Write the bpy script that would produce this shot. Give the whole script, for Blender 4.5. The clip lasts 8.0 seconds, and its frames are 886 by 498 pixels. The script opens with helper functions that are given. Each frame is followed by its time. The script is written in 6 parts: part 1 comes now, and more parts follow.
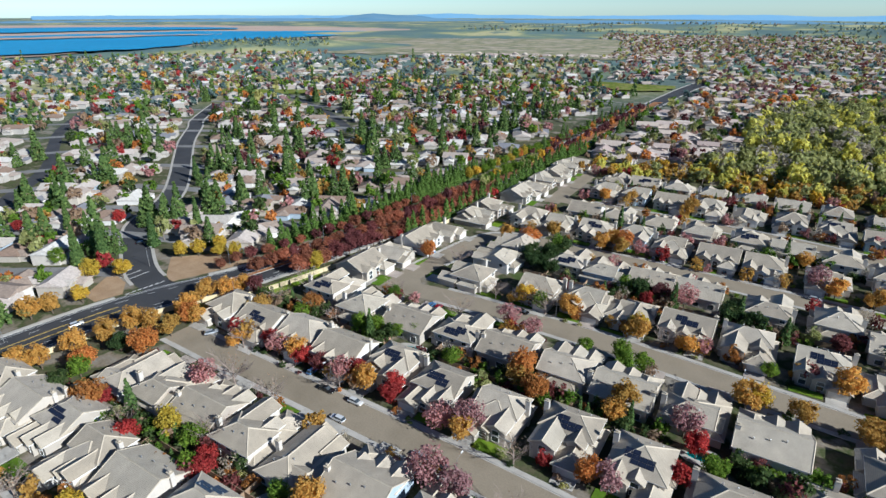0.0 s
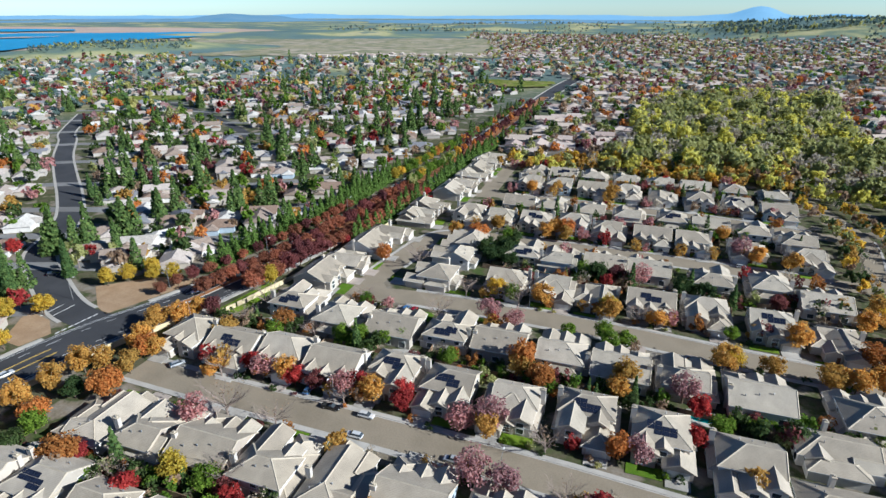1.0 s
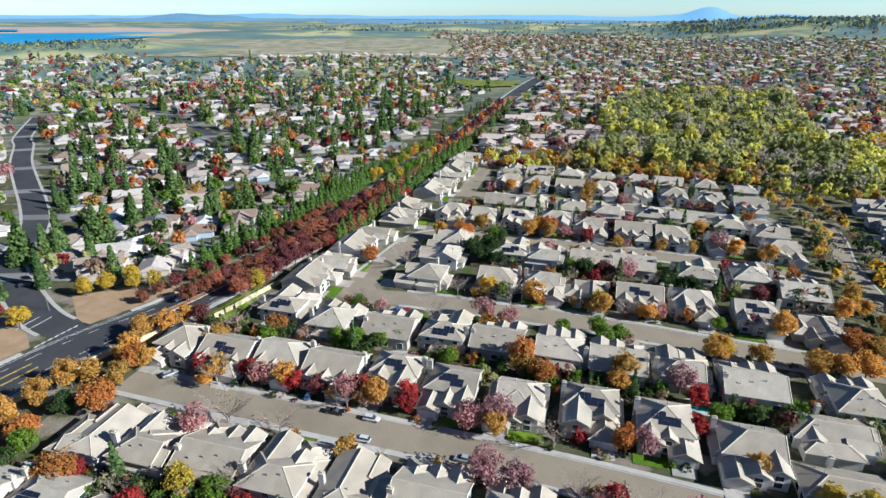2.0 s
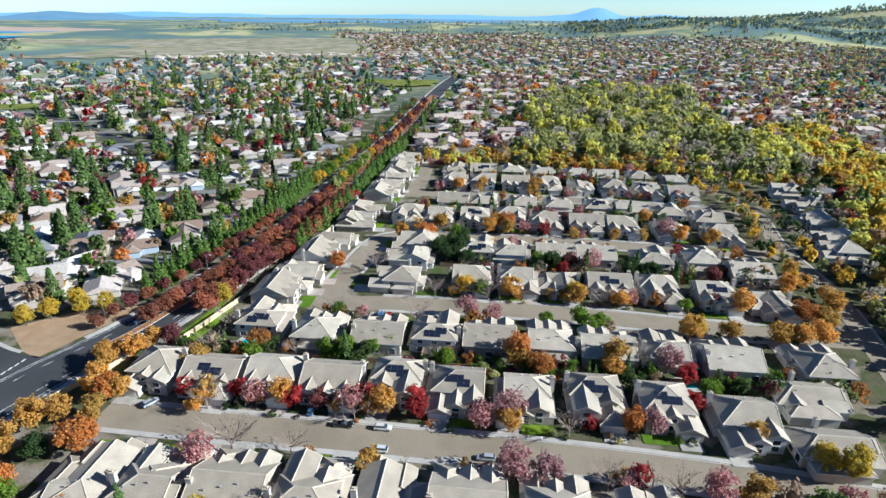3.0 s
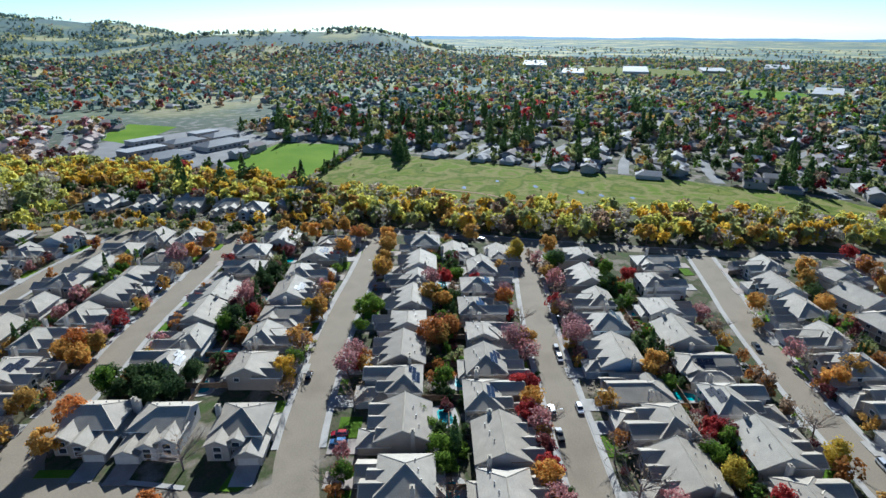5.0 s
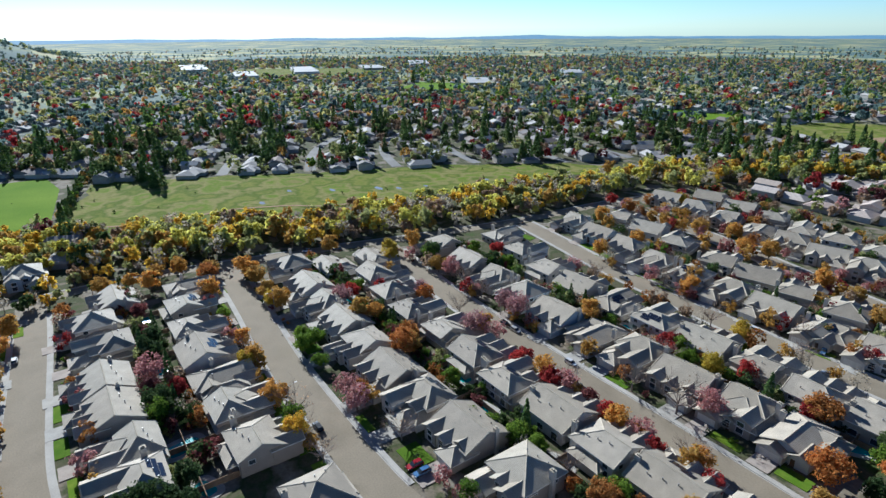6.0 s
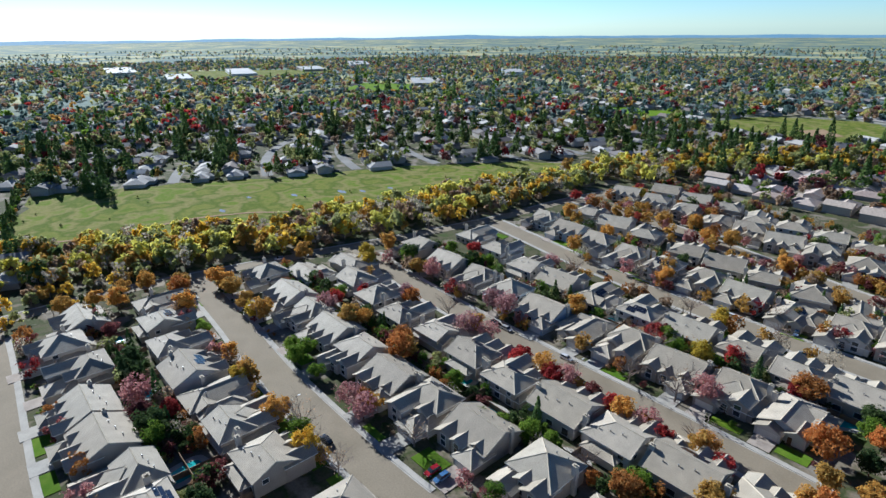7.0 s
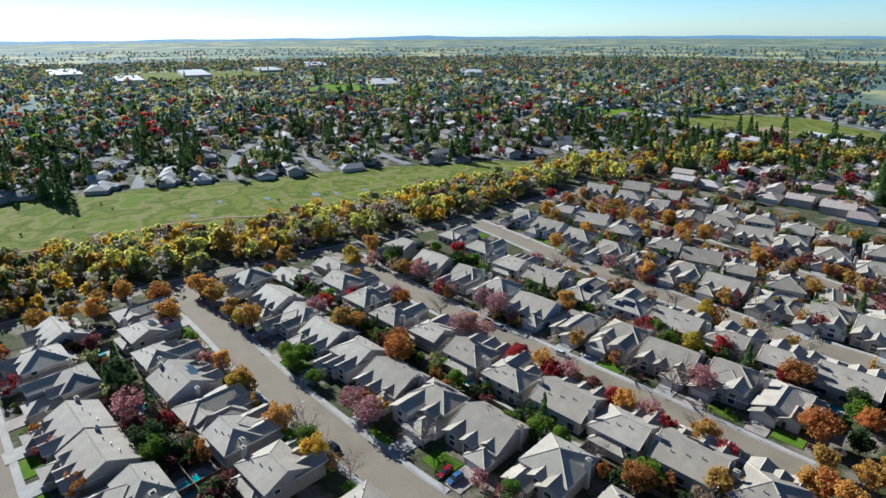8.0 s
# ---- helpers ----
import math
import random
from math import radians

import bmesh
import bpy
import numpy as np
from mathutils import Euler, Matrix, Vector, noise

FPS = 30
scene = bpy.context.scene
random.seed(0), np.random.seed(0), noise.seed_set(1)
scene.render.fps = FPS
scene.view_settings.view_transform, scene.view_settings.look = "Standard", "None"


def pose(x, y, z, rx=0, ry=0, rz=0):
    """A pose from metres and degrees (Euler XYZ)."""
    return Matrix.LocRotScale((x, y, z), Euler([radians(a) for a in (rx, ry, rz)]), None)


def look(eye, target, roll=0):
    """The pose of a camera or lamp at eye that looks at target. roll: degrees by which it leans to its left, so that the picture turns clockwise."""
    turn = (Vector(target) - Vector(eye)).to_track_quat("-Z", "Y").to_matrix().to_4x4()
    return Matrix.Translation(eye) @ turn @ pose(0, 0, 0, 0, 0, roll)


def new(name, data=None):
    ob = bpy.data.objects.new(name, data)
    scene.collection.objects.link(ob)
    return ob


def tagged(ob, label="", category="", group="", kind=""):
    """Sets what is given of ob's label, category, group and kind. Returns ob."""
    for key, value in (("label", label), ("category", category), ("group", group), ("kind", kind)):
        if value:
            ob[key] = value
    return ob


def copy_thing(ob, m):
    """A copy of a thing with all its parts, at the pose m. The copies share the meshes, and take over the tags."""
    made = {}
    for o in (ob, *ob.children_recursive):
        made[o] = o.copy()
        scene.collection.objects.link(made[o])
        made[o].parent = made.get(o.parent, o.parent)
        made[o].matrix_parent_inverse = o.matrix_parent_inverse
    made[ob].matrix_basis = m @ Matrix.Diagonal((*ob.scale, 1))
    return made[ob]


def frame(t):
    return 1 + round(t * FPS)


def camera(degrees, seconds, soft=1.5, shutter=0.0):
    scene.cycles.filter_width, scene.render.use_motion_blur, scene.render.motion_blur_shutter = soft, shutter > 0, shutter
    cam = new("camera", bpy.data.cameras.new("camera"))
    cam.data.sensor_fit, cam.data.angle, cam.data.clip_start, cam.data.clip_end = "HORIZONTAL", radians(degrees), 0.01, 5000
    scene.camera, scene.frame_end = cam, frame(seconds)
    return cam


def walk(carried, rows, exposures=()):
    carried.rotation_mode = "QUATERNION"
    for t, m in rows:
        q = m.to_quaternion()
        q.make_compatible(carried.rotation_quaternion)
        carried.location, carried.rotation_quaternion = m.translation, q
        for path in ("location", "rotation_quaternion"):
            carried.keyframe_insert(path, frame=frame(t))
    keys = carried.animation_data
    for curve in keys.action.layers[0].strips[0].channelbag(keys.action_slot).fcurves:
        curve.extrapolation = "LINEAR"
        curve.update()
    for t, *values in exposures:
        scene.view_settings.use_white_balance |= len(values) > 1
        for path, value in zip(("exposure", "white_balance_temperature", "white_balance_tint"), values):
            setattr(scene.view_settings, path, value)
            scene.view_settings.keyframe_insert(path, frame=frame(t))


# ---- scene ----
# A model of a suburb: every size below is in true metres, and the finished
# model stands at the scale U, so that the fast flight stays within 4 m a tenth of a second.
U = 0.28
cam = camera(75.6, 8.0)
PATH = [
    (0.0, -1.08, 0.39, 100.34, 31.879, -22.975, 0.107),
    (0.2, -15.98, -7.43, 100.2, 25.055, -22.977, 0.133),
    (0.5, -25.00, -10.33, 99.78, 21.265, -22.918, 0.170),
    (1.0, -30.52, -12.20, 99.77, 18.936, -22.928, 0.241),
    (1.5, -35.75, -13.74, 99.76, 16.729, -22.932, 0.320),
    (1.7, -38.00, -14.42, 99.7, 15.810, -22.92, 0.34),
    (2.8, -53.19, -17.39, 99.6, 9.610, -22.901, 0.6),
    (3.0, -63.25, -18.33, 99.5, 5.437, -22.88, 0.75),
    (3.5, -116.10, -11.26, 98.35, -16.483, -22.616, 1.133),
    (4.0, -169.87, 18.90, 97.88, -41.579, -22.101, 1.2),
    (4.5, -206.53, 68.74, 97.7, -66.587, -21.344, 0.582),
    (5.0, -219.55, 129.21, 98.91, -91.151, -21.171, 0.1),
    (5.2, -216.61, 155.53, 99.4, -101.394, -21.2, 0.0),
    (6.3, -187.47, 216.86, 99.94, -128.020, -21.143, -0.5),
    (6.5, -185.98, 218.75, 100.10, -128.977, -21.167, -0.52),
    (7.0, -182.29, 223.01, 100.22, -131.138, -21.174, -0.509),
    (7.5, -178.56, 227.17, 100.3, -133.278, -21.178, -0.49),
    (8.0, -174.27, 231.11, 100.13, -135.486, -21.147, -0.377),
]
walk(cam, [(t, pose(U * x, U * y, U * z, 90 + pitch, 0, yaw) @ pose(0, 0, 0, 0, 0, roll)) for t, x, y, z, yaw, pitch, roll in PATH],
     [(0.0, 0.7, 5500, 6), (1.7, 0.92, 5500, 6), (3.5, 1.06, 5400, 5), (4.5, 1.02, 5300, 4), (5.2, 0.78, 5250, 4), (6.5, 0.74, 5400, 6), (8.0, 0.78, 5400, 6)])

# ---- light: a clear late-autumn day, low sun in the east ----
SUN_DIR = Vector((0.996, -0.087, 0.0)).normalized()
SUN_UP = radians(27.5)
world = bpy.data.worlds.new("sky")
scene.world = world
world.use_nodes = True
wn = world.node_tree.nodes
sky = wn.new("ShaderNodeTexSky")
sky.sky_type = 'NISHITA'
sky.sun_disc = False
sky.sun_elevation = SUN_UP
sky.sun_rotation = math.atan2(SUN_DIR.x, SUN_DIR.y)
sky.air_density, sky.dust_density, sky.ozone_density = 0.9, 0.1, 3.5
wn["Background"].inputs[1].default_value = 0.05
clear = wn.new("ShaderNodeMix")
clear.data_type, clear.blend_type = 'RGBA', 'MULTIPLY'
clear.inputs[0].default_value = 1.0
# a bright hazy sky low down, a deep clear one overhead
up, split, tall = wn.new("ShaderNodeTexCoord"), wn.new("ShaderNodeSeparateXYZ"), wn.new("ShaderNodeValToRGB")
world.node_tree.links.new(up.outputs["Generated"], split.inputs[0])
world.node_tree.links.new(split.outputs[2], tall.inputs[0])
tall.color_ramp.elements.new(0.5)
for el, (at, tone) in zip(tall.color_ramp.elements, ((0.0, (1.25, 1.5, 1.68)), (0.16, (0.95, 1.15, 1.35)), (0.5, (0.44, 0.53, 0.66)))):
    el.position, el.color = at, (*tone, 1)
world.node_tree.links.new(tall.outputs[0], clear.inputs[7])
world.node_tree.links.new(sky.outputs[0], clear.inputs[6])
world.node_tree.links.new(clear.outputs[2], wn["Background"].inputs[0])
sun_data = bpy.data.lights.new("sun", 'SUN')
sun_data.energy, sun_data.angle, sun_data.color = 5.0, radians(0.5), (1.0, 0.935, 0.83)
sun = new("sun", sun_data)
sun.matrix_world = look((0, 0, 50), Vector((0, 0, 50)) - Vector((SUN_DIR.x * math.cos(SUN_UP), SUN_DIR.y * math.cos(SUN_UP), math.sin(SUN_UP))))


# ---- materials ----
def node_mat(name):
    m = bpy.data.materials.new(name)
    m.use_nodes = True
    nt = m.node_tree
    return m, nt.nodes, nt.links, nt.nodes["Principled BSDF"]


def ramp(nodes, stops, constant=False):
    r = nodes.new("ShaderNodeValToRGB")
    r.color_ramp.interpolation = 'CONSTANT' if constant else 'LINEAR'
    while len(r.color_ramp.elements) < len(stops):
        r.color_ramp.elements.new(0.5)
    for e, (p, c) in zip(r.color_ramp.elements, stops):
        e.position, e.color = p, (*c, 1)
    return r


def mix(nodes, links, kind, fac, a, b):
    n = nodes.new("ShaderNodeMix")
    n.data_type, n.blend_type = 'RGBA', kind
    for sock, v in ((n.inputs[0], fac), (n.inputs[6], a), (n.inputs[7], b)):
        if isinstance(v, (int, float)):
            sock.default_value = v
        elif isinstance(v, tuple):
            sock.default_value = (*v, 1)
        else:
            links.new(v, sock)
    return n.outputs[2]


def surface(name, colours, scale=0.3, fine=6.0, rough=0.85, bump=0.3, metal=0.0, spread=None, courses=0.0, spec=0.3):
    """A weathered surface: broad patches, fine grain, and relief. spread: colours picked object by object. courses: height of tile rows."""
    m, n, l, b = node_mat(name)
    co = n.new("ShaderNodeTexCoord")
    broad, grain = n.new("ShaderNodeTexNoise"), n.new("ShaderNodeTexNoise")
    broad.inputs["Scale"].default_value, grain.inputs["Scale"].default_value = scale, fine
    broad.inputs["Detail"].default_value, grain.inputs["Detail"].default_value = 4, 5
    l.new(co.outputs["Object"], broad.inputs["Vector"])
    l.new(co.outputs["Object"], grain.inputs["Vector"])
    info = n.new("ShaderNodeObjectInfo")
    k = len(colours)
    r = ramp(n, [(0.3 + 0.4 * i / max(1, k - 1), c) for i, c in enumerate(colours)])
    l.new(broad.outputs["Fac"], r.inputs[0])
    col = r.outputs[0]
    if spread:
        pick = ramp(n, [(i / len(spread), c) for i, c in enumerate(spread)], True)
        l.new(info.outputs["Random"], pick.inputs[0])
        col = mix(n, l, 'MULTIPLY', 1.0, pick.outputs[0], col)
    g = ramp(n, [(0.25, (0.72, 0.72, 0.72)), (0.75, (1.12, 1.12, 1.12))])
    l.new(grain.outputs["Fac"], g.inputs[0])
    col = mix(n, l, 'MULTIPLY', 0.6, col, g.outputs[0])
    height = grain.outputs["Fac"]
    if courses:
        sep = n.new("ShaderNodeSeparateXYZ")
        l.new(co.outputs["Object"], sep.inputs[0])
        div, fr = n.new("ShaderNodeMath"), n.new("ShaderNodeMath")
        div.operation, div.inputs[1].default_value = 'DIVIDE', courses
        fr.operation = 'FRACT'
        l.new(sep.outputs[2], div.inputs[0])
        l.new(div.outputs[0], fr.inputs[0])
        # dark band per tile row paints the shade under the tile butts
        butt_shade = ramp(n, [(0.0, (0.45, 0.44, 0.43)), (0.22, (1, 1, 1))])
        l.new(fr.outputs[0], butt_shade.inputs[0])
        col = mix(n, l, 'MULTIPLY', 0.8, col, butt_shade.outputs[0])
        add = n.new("ShaderNodeMath")
        add.operation = 'SUBTRACT'
        l.new(grain.outputs["Fac"], add.inputs[0])
        l.new(fr.outputs[0], add.inputs[1])
        height = add.outputs[0]
    l.new(col, b.inputs["Base Color"])
    b.inputs["Roughness"].default_value, b.inputs["Metallic"].default_value = rough, metal
    b.inputs["Specular IOR Level"].default_value = spec
    if bump:
        bp = n.new("ShaderNodeBump")
        bp.inputs["Strength"].default_value, bp.inputs["Distance"].default_value = bump, 0.03
        l.new(height, bp.inputs["Height"])
        l.new(bp.outputs[0], b.inputs["Normal"])
    return m


def leaf_mat(name, a, b2, glow=0.5):
    """Leaves: two tones leaf by leaf, a tint tree by tree, some light through the blade."""
    m, n, l, b = node_mat(name)
    geo, info = n.new("ShaderNodeNewGeometry"), n.new("ShaderNodeObjectInfo")
    r = ramp(n, [(0.0, a), (0.6, tuple((x + y) / 2 for x, y in zip(a, b2))), (1.0, b2)])
    l.new(geo.outputs["Random Per Island"], r.inputs[0])
    tint = ramp(n, [(0.0, (0.75, 0.8, 0.8)), (1.0, (1.2, 1.1, 1.0))])
    l.new(info.outputs["Random"], tint.inputs[0])
    col = mix(n, l, 'MULTIPLY', 1.0, r.outputs[0], tint.outputs[0])
    l.new(col, b.inputs["Base Color"])
    b.inputs["Roughness"].default_value, b.inputs["Specular IOR Level"].default_value = 0.8, 0.08
    tr, mx = n.new("ShaderNodeBsdfTranslucent"), n.new("ShaderNodeMixShader")
    l.new(col, tr.inputs[0])
    mx.inputs[0].default_value = glow
    l.new(b.outputs[0], mx.inputs[1])
    l.new(tr.outputs[0], mx.inputs[2])
    l.new(mx.outputs[0], n["Material Output"].inputs[0])
    return m


M_ROOF = surface("roof_tile", [(0.8, 0.8, 0.8), (1.08, 1.07, 1.06)], 0.25, 5.0, 0.72, 0.3,
                 spread=[(0.43, 0.37, 0.29), (0.46, 0.405, 0.325), (0.35, 0.3, 0.235), (0.43, 0.38, 0.305), (0.39, 0.335, 0.26), (0.47, 0.41, 0.33)], courses=0.14, spec=0.35)
M_CAP = surface("ridge_tile", [(0.4, 0.345, 0.265), (0.5, 0.43, 0.33)], 0.6, 7.0, 0.8, 0.2)
M_WALL = surface("stucco", [(0.9, 0.9, 0.9), (1.04, 1.04, 1.04)], 0.3, 9.0, 0.9, 0.15,
                 spread=[(0.46, 0.41, 0.35), (0.56, 0.53, 0.49), (0.38, 0.33, 0.28), (0.5, 0.46, 0.41), (0.36, 0.43, 0.5), (0.62, 0.6, 0.57), (0.4, 0.36, 0.31), (0.48, 0.43, 0.37)])
M_TRIM = surface("white_trim", [(0.7, 0.69, 0.66), (0.8, 0.79, 0.77)], 0.5, 8.0, 0.6, 0.05)
M_GARAGE = surface("garage_door_paint", [(0.6, 0.57, 0.52), (0.7, 0.68, 0.63)], 0.5, 8.0, 0.5, 0.05)
M_DOOR = surface("door_wood", [(0.09, 0.05, 0.03), (0.14, 0.08, 0.05)], 0.8, 12.0, 0.5, 0.1)
M_GLASS = surface("window_glass", [(0.03, 0.04, 0.05), (0.06, 0.07, 0.08)], 0.4, 1.0, 0.08, 0.0, spec=0.6)
M_BRICKC = surface("chimney_stucco", [(0.42, 0.39, 0.35), (0.52, 0.48, 0.43)], 0.7, 9.0, 0.9, 0.1)
M_VENT = surface("vent_metal", [(0.25, 0.25, 0.25), (0.4, 0.4, 0.4)], 2.0, 9.0, 0.5, 0.0, metal=0.6)
M_SOLAR = surface("solar_cells", [(0.012, 0.016, 0.03), (0.02, 0.025, 0.045)], 1.5, 7.0, 0.18, 0.0, spec=0.6)
M_ROAD = surface("pale_asphalt", [(0.215, 0.178, 0.128), (0.27, 0.225, 0.165), (0.24, 0.2, 0.145)], 0.06, 2.5, 0.9, 0.25, spec=0.25)
M_BLVD = surface("dark_asphalt", [(0.035, 0.036, 0.04), (0.06, 0.06, 0.064)], 0.07, 3.0, 0.85, 0.25)
M_PAVE = surface("pavement_concrete", [(0.36, 0.335, 0.3), (0.46, 0.43, 0.39)], 0.2, 4.0, 0.9, 0.15)
M_DRIVE = surface("driveway_concrete", [(0.34, 0.32, 0.29), (0.46, 0.435, 0.4)], 0.25, 4.0, 0.9, 0.15, spread=[(1, 1, 1), (0.85, 0.84, 0.82), (1.05, 1.03, 1.0), (0.95, 0.85, 0.8)])
M_YARD = surface("yard_asphalt", [(0.16, 0.155, 0.15), (0.24, 0.235, 0.23)], 0.05, 2.0, 0.9, 0.2)
M_LINE = surface("road_paint", [(0.62, 0.62, 0.6), (0.78, 0.78, 0.75)], 0.8, 5.0, 0.7, 0.05)
M_YELLOW = surface("yellow_road_paint", [(0.6, 0.42, 0.08), (0.7, 0.5, 0.12)], 0.8, 5.0, 0.7, 0.05)
M_MULCH = surface("mulch_median", [(0.24, 0.11, 0.05), (0.34, 0.15, 0.06)], 0.4, 5.0, 0.95, 0.4)
M_LAWN = surface("lawn_grass", [(0.085, 0.17, 0.012), (0.14, 0.21, 0.025)], 0.3, 7.0, 0.95, 0.5, spec=0.05, spread=[(1, 1, 1), (0.8, 0.85, 0.8), (1.2, 1.1, 1.0)])
M_FIELD = surface("meadow_grass", [(0.12, 0.17, 0.02), (0.19, 0.2, 0.045), (0.1, 0.14, 0.02), (0.24, 0.22, 0.08), (0.13, 0.19, 0.02), (0.2, 0.19, 0.06)], 0.045, 0.6, 0.95, 0.6, spec=0.03)
M_SPORT = surface("sports_grass", [(0.11, 0.2, 0.014), (0.17, 0.26, 0.025)], 0.03, 0.8, 0.95, 0.3, spec=0.03)
M_DIRT = surface("bare_earth", [(0.3, 0.2, 0.12), (0.38, 0.27, 0.17)], 0.2, 2.0, 0.95, 0.5, spec=0.05)
M_POOL = surface("pool_water", [(0.02, 0.35, 0.36), (0.03, 0.42, 0.42)], 0.5, 3.0, 0.1, 0.15, spec=0.6)
M_PUDDLE = surface("puddle_water", [(0.25, 0.26, 0.26), (0.35, 0.36, 0.35)], 0.5, 2.0, 0.06, 0.0, spec=0.8)
M_LAKE = surface("lake_water", [(0.04, 0.25, 0.46), (0.05, 0.29, 0.52)], 0.003, 0.05, 0.7, 0.0, spec=0.08)
M_SHORE = surface("dry_lake_shore", [(0.42, 0.30, 0.24), (0.5, 0.38, 0.3)], 0.004, 0.05, 0.95, 0.0)
M_FENCE = surface("fence_wood", [(0.2, 0.13, 0.08), (0.3, 0.21, 0.14)], 0.6, 8.0, 0.9, 0.2)
M_CWALL = surface("garden_wall_stucco", [(0.5, 0.42, 0.25), (0.6, 0.5, 0.32)], 0.5, 6.0, 0.9, 0.2)
M_BARK = surface("bark", [(0.10, 0.075, 0.055), (0.17, 0.13, 0.10)], 1.5, 9.0, 0.95, 0.4)
M_TWIG = surface("bare_twigs", [(0.2, 0.155, 0.13), (0.3, 0.24, 0.205)], 1.5, 9.0, 0.95, 0.0)
M_SCHOOL = surface("school_roof", [(0.10, 0.11, 0.13), (0.16, 0.17, 0.19)], 0.05, 1.0, 0.7, 0.1)
M_WHITE = surface("flat_white_roof", [(0.3, 0.3, 0.31), (0.42, 0.42, 0.42)], 0.05, 1.0, 0.8, 0.1)
LEAF = {
    "orange": leaf_mat("orange_leaves", (0.48, 0.26, 0.06), (0.68, 0.43, 0.12)),
    "gold": leaf_mat("gold_leaves", (0.52, 0.36, 0.04), (0.68, 0.52, 0.09)),
    "yellow": leaf_mat("yellow_green_leaves", (0.52, 0.51, 0.1), (0.72, 0.7, 0.2)),
    "rust": leaf_mat("rust_orange_leaves", (0.42, 0.16, 0.045), (0.58, 0.28, 0.09)),
    "crimson": leaf_mat("crimson_leaves", (0.32, 0.03, 0.035), (0.5, 0.09, 0.08)),
    "maroon": leaf_mat("maroon_leaves", (0.14, 0.045, 0.05), (0.25, 0.1, 0.1)),
    "pink": leaf_mat("pink_brown_leaves", (0.36, 0.17, 0.18), (0.5, 0.3, 0.3)),
    "green": leaf_mat("green_leaves", (0.09, 0.17, 0.022), (0.24, 0.35, 0.05)),
    "dark": leaf_mat("dark_green_leaves", (0.04, 0.075, 0.028), (0.095, 0.14, 0.05)),
    # far tree leaves, lighter and bluer: distance haze put into their colour
    "oak": leaf_mat("haze_blue_leaves", (0.11, 0.165, 0.16), (0.19, 0.25, 0.23)),
    "russet": leaf_mat("russet_leaves", (0.28, 0.1, 0.06), (0.44, 0.19, 0.12)),
    "cypress": leaf_mat("cypress_sprays", (0.085, 0.15, 0.03), (0.17, 0.26, 0.06), 0.35),
    "needle": leaf_mat("conifer_needles", (0.055, 0.105, 0.035), (0.14, 0.21, 0.065), 0.35),
    "olive": leaf_mat("olive_leaves", (0.3, 0.31, 0.11), (0.5, 0.5, 0.22)),
    "grey": leaf_mat("dry_grey_twigs", (0.36, 0.32, 0.26), (0.52, 0.47, 0.39)),
    "brown": leaf_mat("dry_brown_leaves", (0.27, 0.19, 0.13), (0.42, 0.31, 0.22)),
}


# ---- building helpers ----
def mesh_from(name, verts, faces, mats, idx=None, smooth=False):
    me = bpy.data.meshes.new(name)
    me.from_pydata([tuple(v) for v in verts], [], faces)
    for m in mats:
        me.materials.append(m)
    if idx is not None:
        me.polygons.foreach_set("material_index", idx)
    if smooth:
        me.polygons.foreach_set("use_smooth", [True] * len(me.polygons))
    me.update()
    return me


def part(name, me, parent=None, label="", m=None):
    ob = new(name, me)
    ob.parent = parent
    if m is not None:
        ob.matrix_basis = m
    if label:
        tagged(ob, label)
    return ob


class Soup:
    """Vertices and faces gathered for one mesh."""

    def __init__(self):
        self.v, self.f, self.i = [], [], []

    def add(self, verts, faces, idx=0):
        o = len(self.v)
        self.v += [tuple(p) for p in verts]
        self.f += [tuple(o + k for k in f) for f in faces]
        self.i += [idx] * len(faces)

    def box(self, x0, x1, y0, y1, z0, z1, idx=0):
        self.add([(x0, y0, z0), (x1, y0, z0), (x1, y1, z0), (x0, y1, z0), (x0, y0, z1), (x1, y0, z1), (x1, y1, z1), (x0, y1, z1)],
                 [(0, 3, 2, 1), (4, 5, 6, 7), (0, 1, 5, 4), (1, 2, 6, 5), (2, 3, 7, 6), (3, 0, 4, 7)], idx)

    def bar(self, a, b, w, h, idx=0):
        """A roof-shaped bar from a to b."""
        a, b = Vector(a), Vector(b)
        d = (b - a).normalized()
        s = d.cross(Vector((0, 0, 1))).normalized() * w / 2
        up = Vector((0, 0, h))
        dn = Vector((0, 0, -h * 0.6))
        self.add([a - s + dn, a + s + dn, a + up, b - s + dn, b + s + dn, b + up],
                 [(0, 2, 1), (3, 4, 5), (0, 3, 5, 2), (1, 2, 5, 4), (0, 1, 4, 3)], idx)

    def tube(self, a, b, r0, r1, n=5, idx=0):
        a, b = Vector(a), Vector(b)
        d = (b - a).normalized()
        s = d.cross(Vector((0.3, 0.9, 0.1))).normalized()
        t = d.cross(s)
        vs = [a + (s * math.cos(k * math.tau / n) + t * math.sin(k * math.tau / n)) * r0 for k in range(n)]
        vs += [b + (s * math.cos(k * math.tau / n) + t * math.sin(k * math.tau / n)) * r1 for k in range(n)]
        self.add(vs, [(k, (k + 1) % n, n + (k + 1) % n, n + k) for k in range(n)] + [tuple(range(n - 1, -1, -1)), tuple(range(n, 2 * n))], idx)

    def mesh(self, name, mats, smooth=False):
        return mesh_from(name, self.v, self.f, mats, self.i, smooth)


def base_z(r):
    """The land lies level round the streets and falls away gently further out."""
    return 0.0 if r < 600 else -0.009 * (r - 600) * min(1.0, (r - 600) / 700)


CENTRE = (-80.0, 110.0)


def land(x, y):
    return base_z(math.hypot(x - CENTRE[0], y - CENTRE[1])) + hill(x, y)


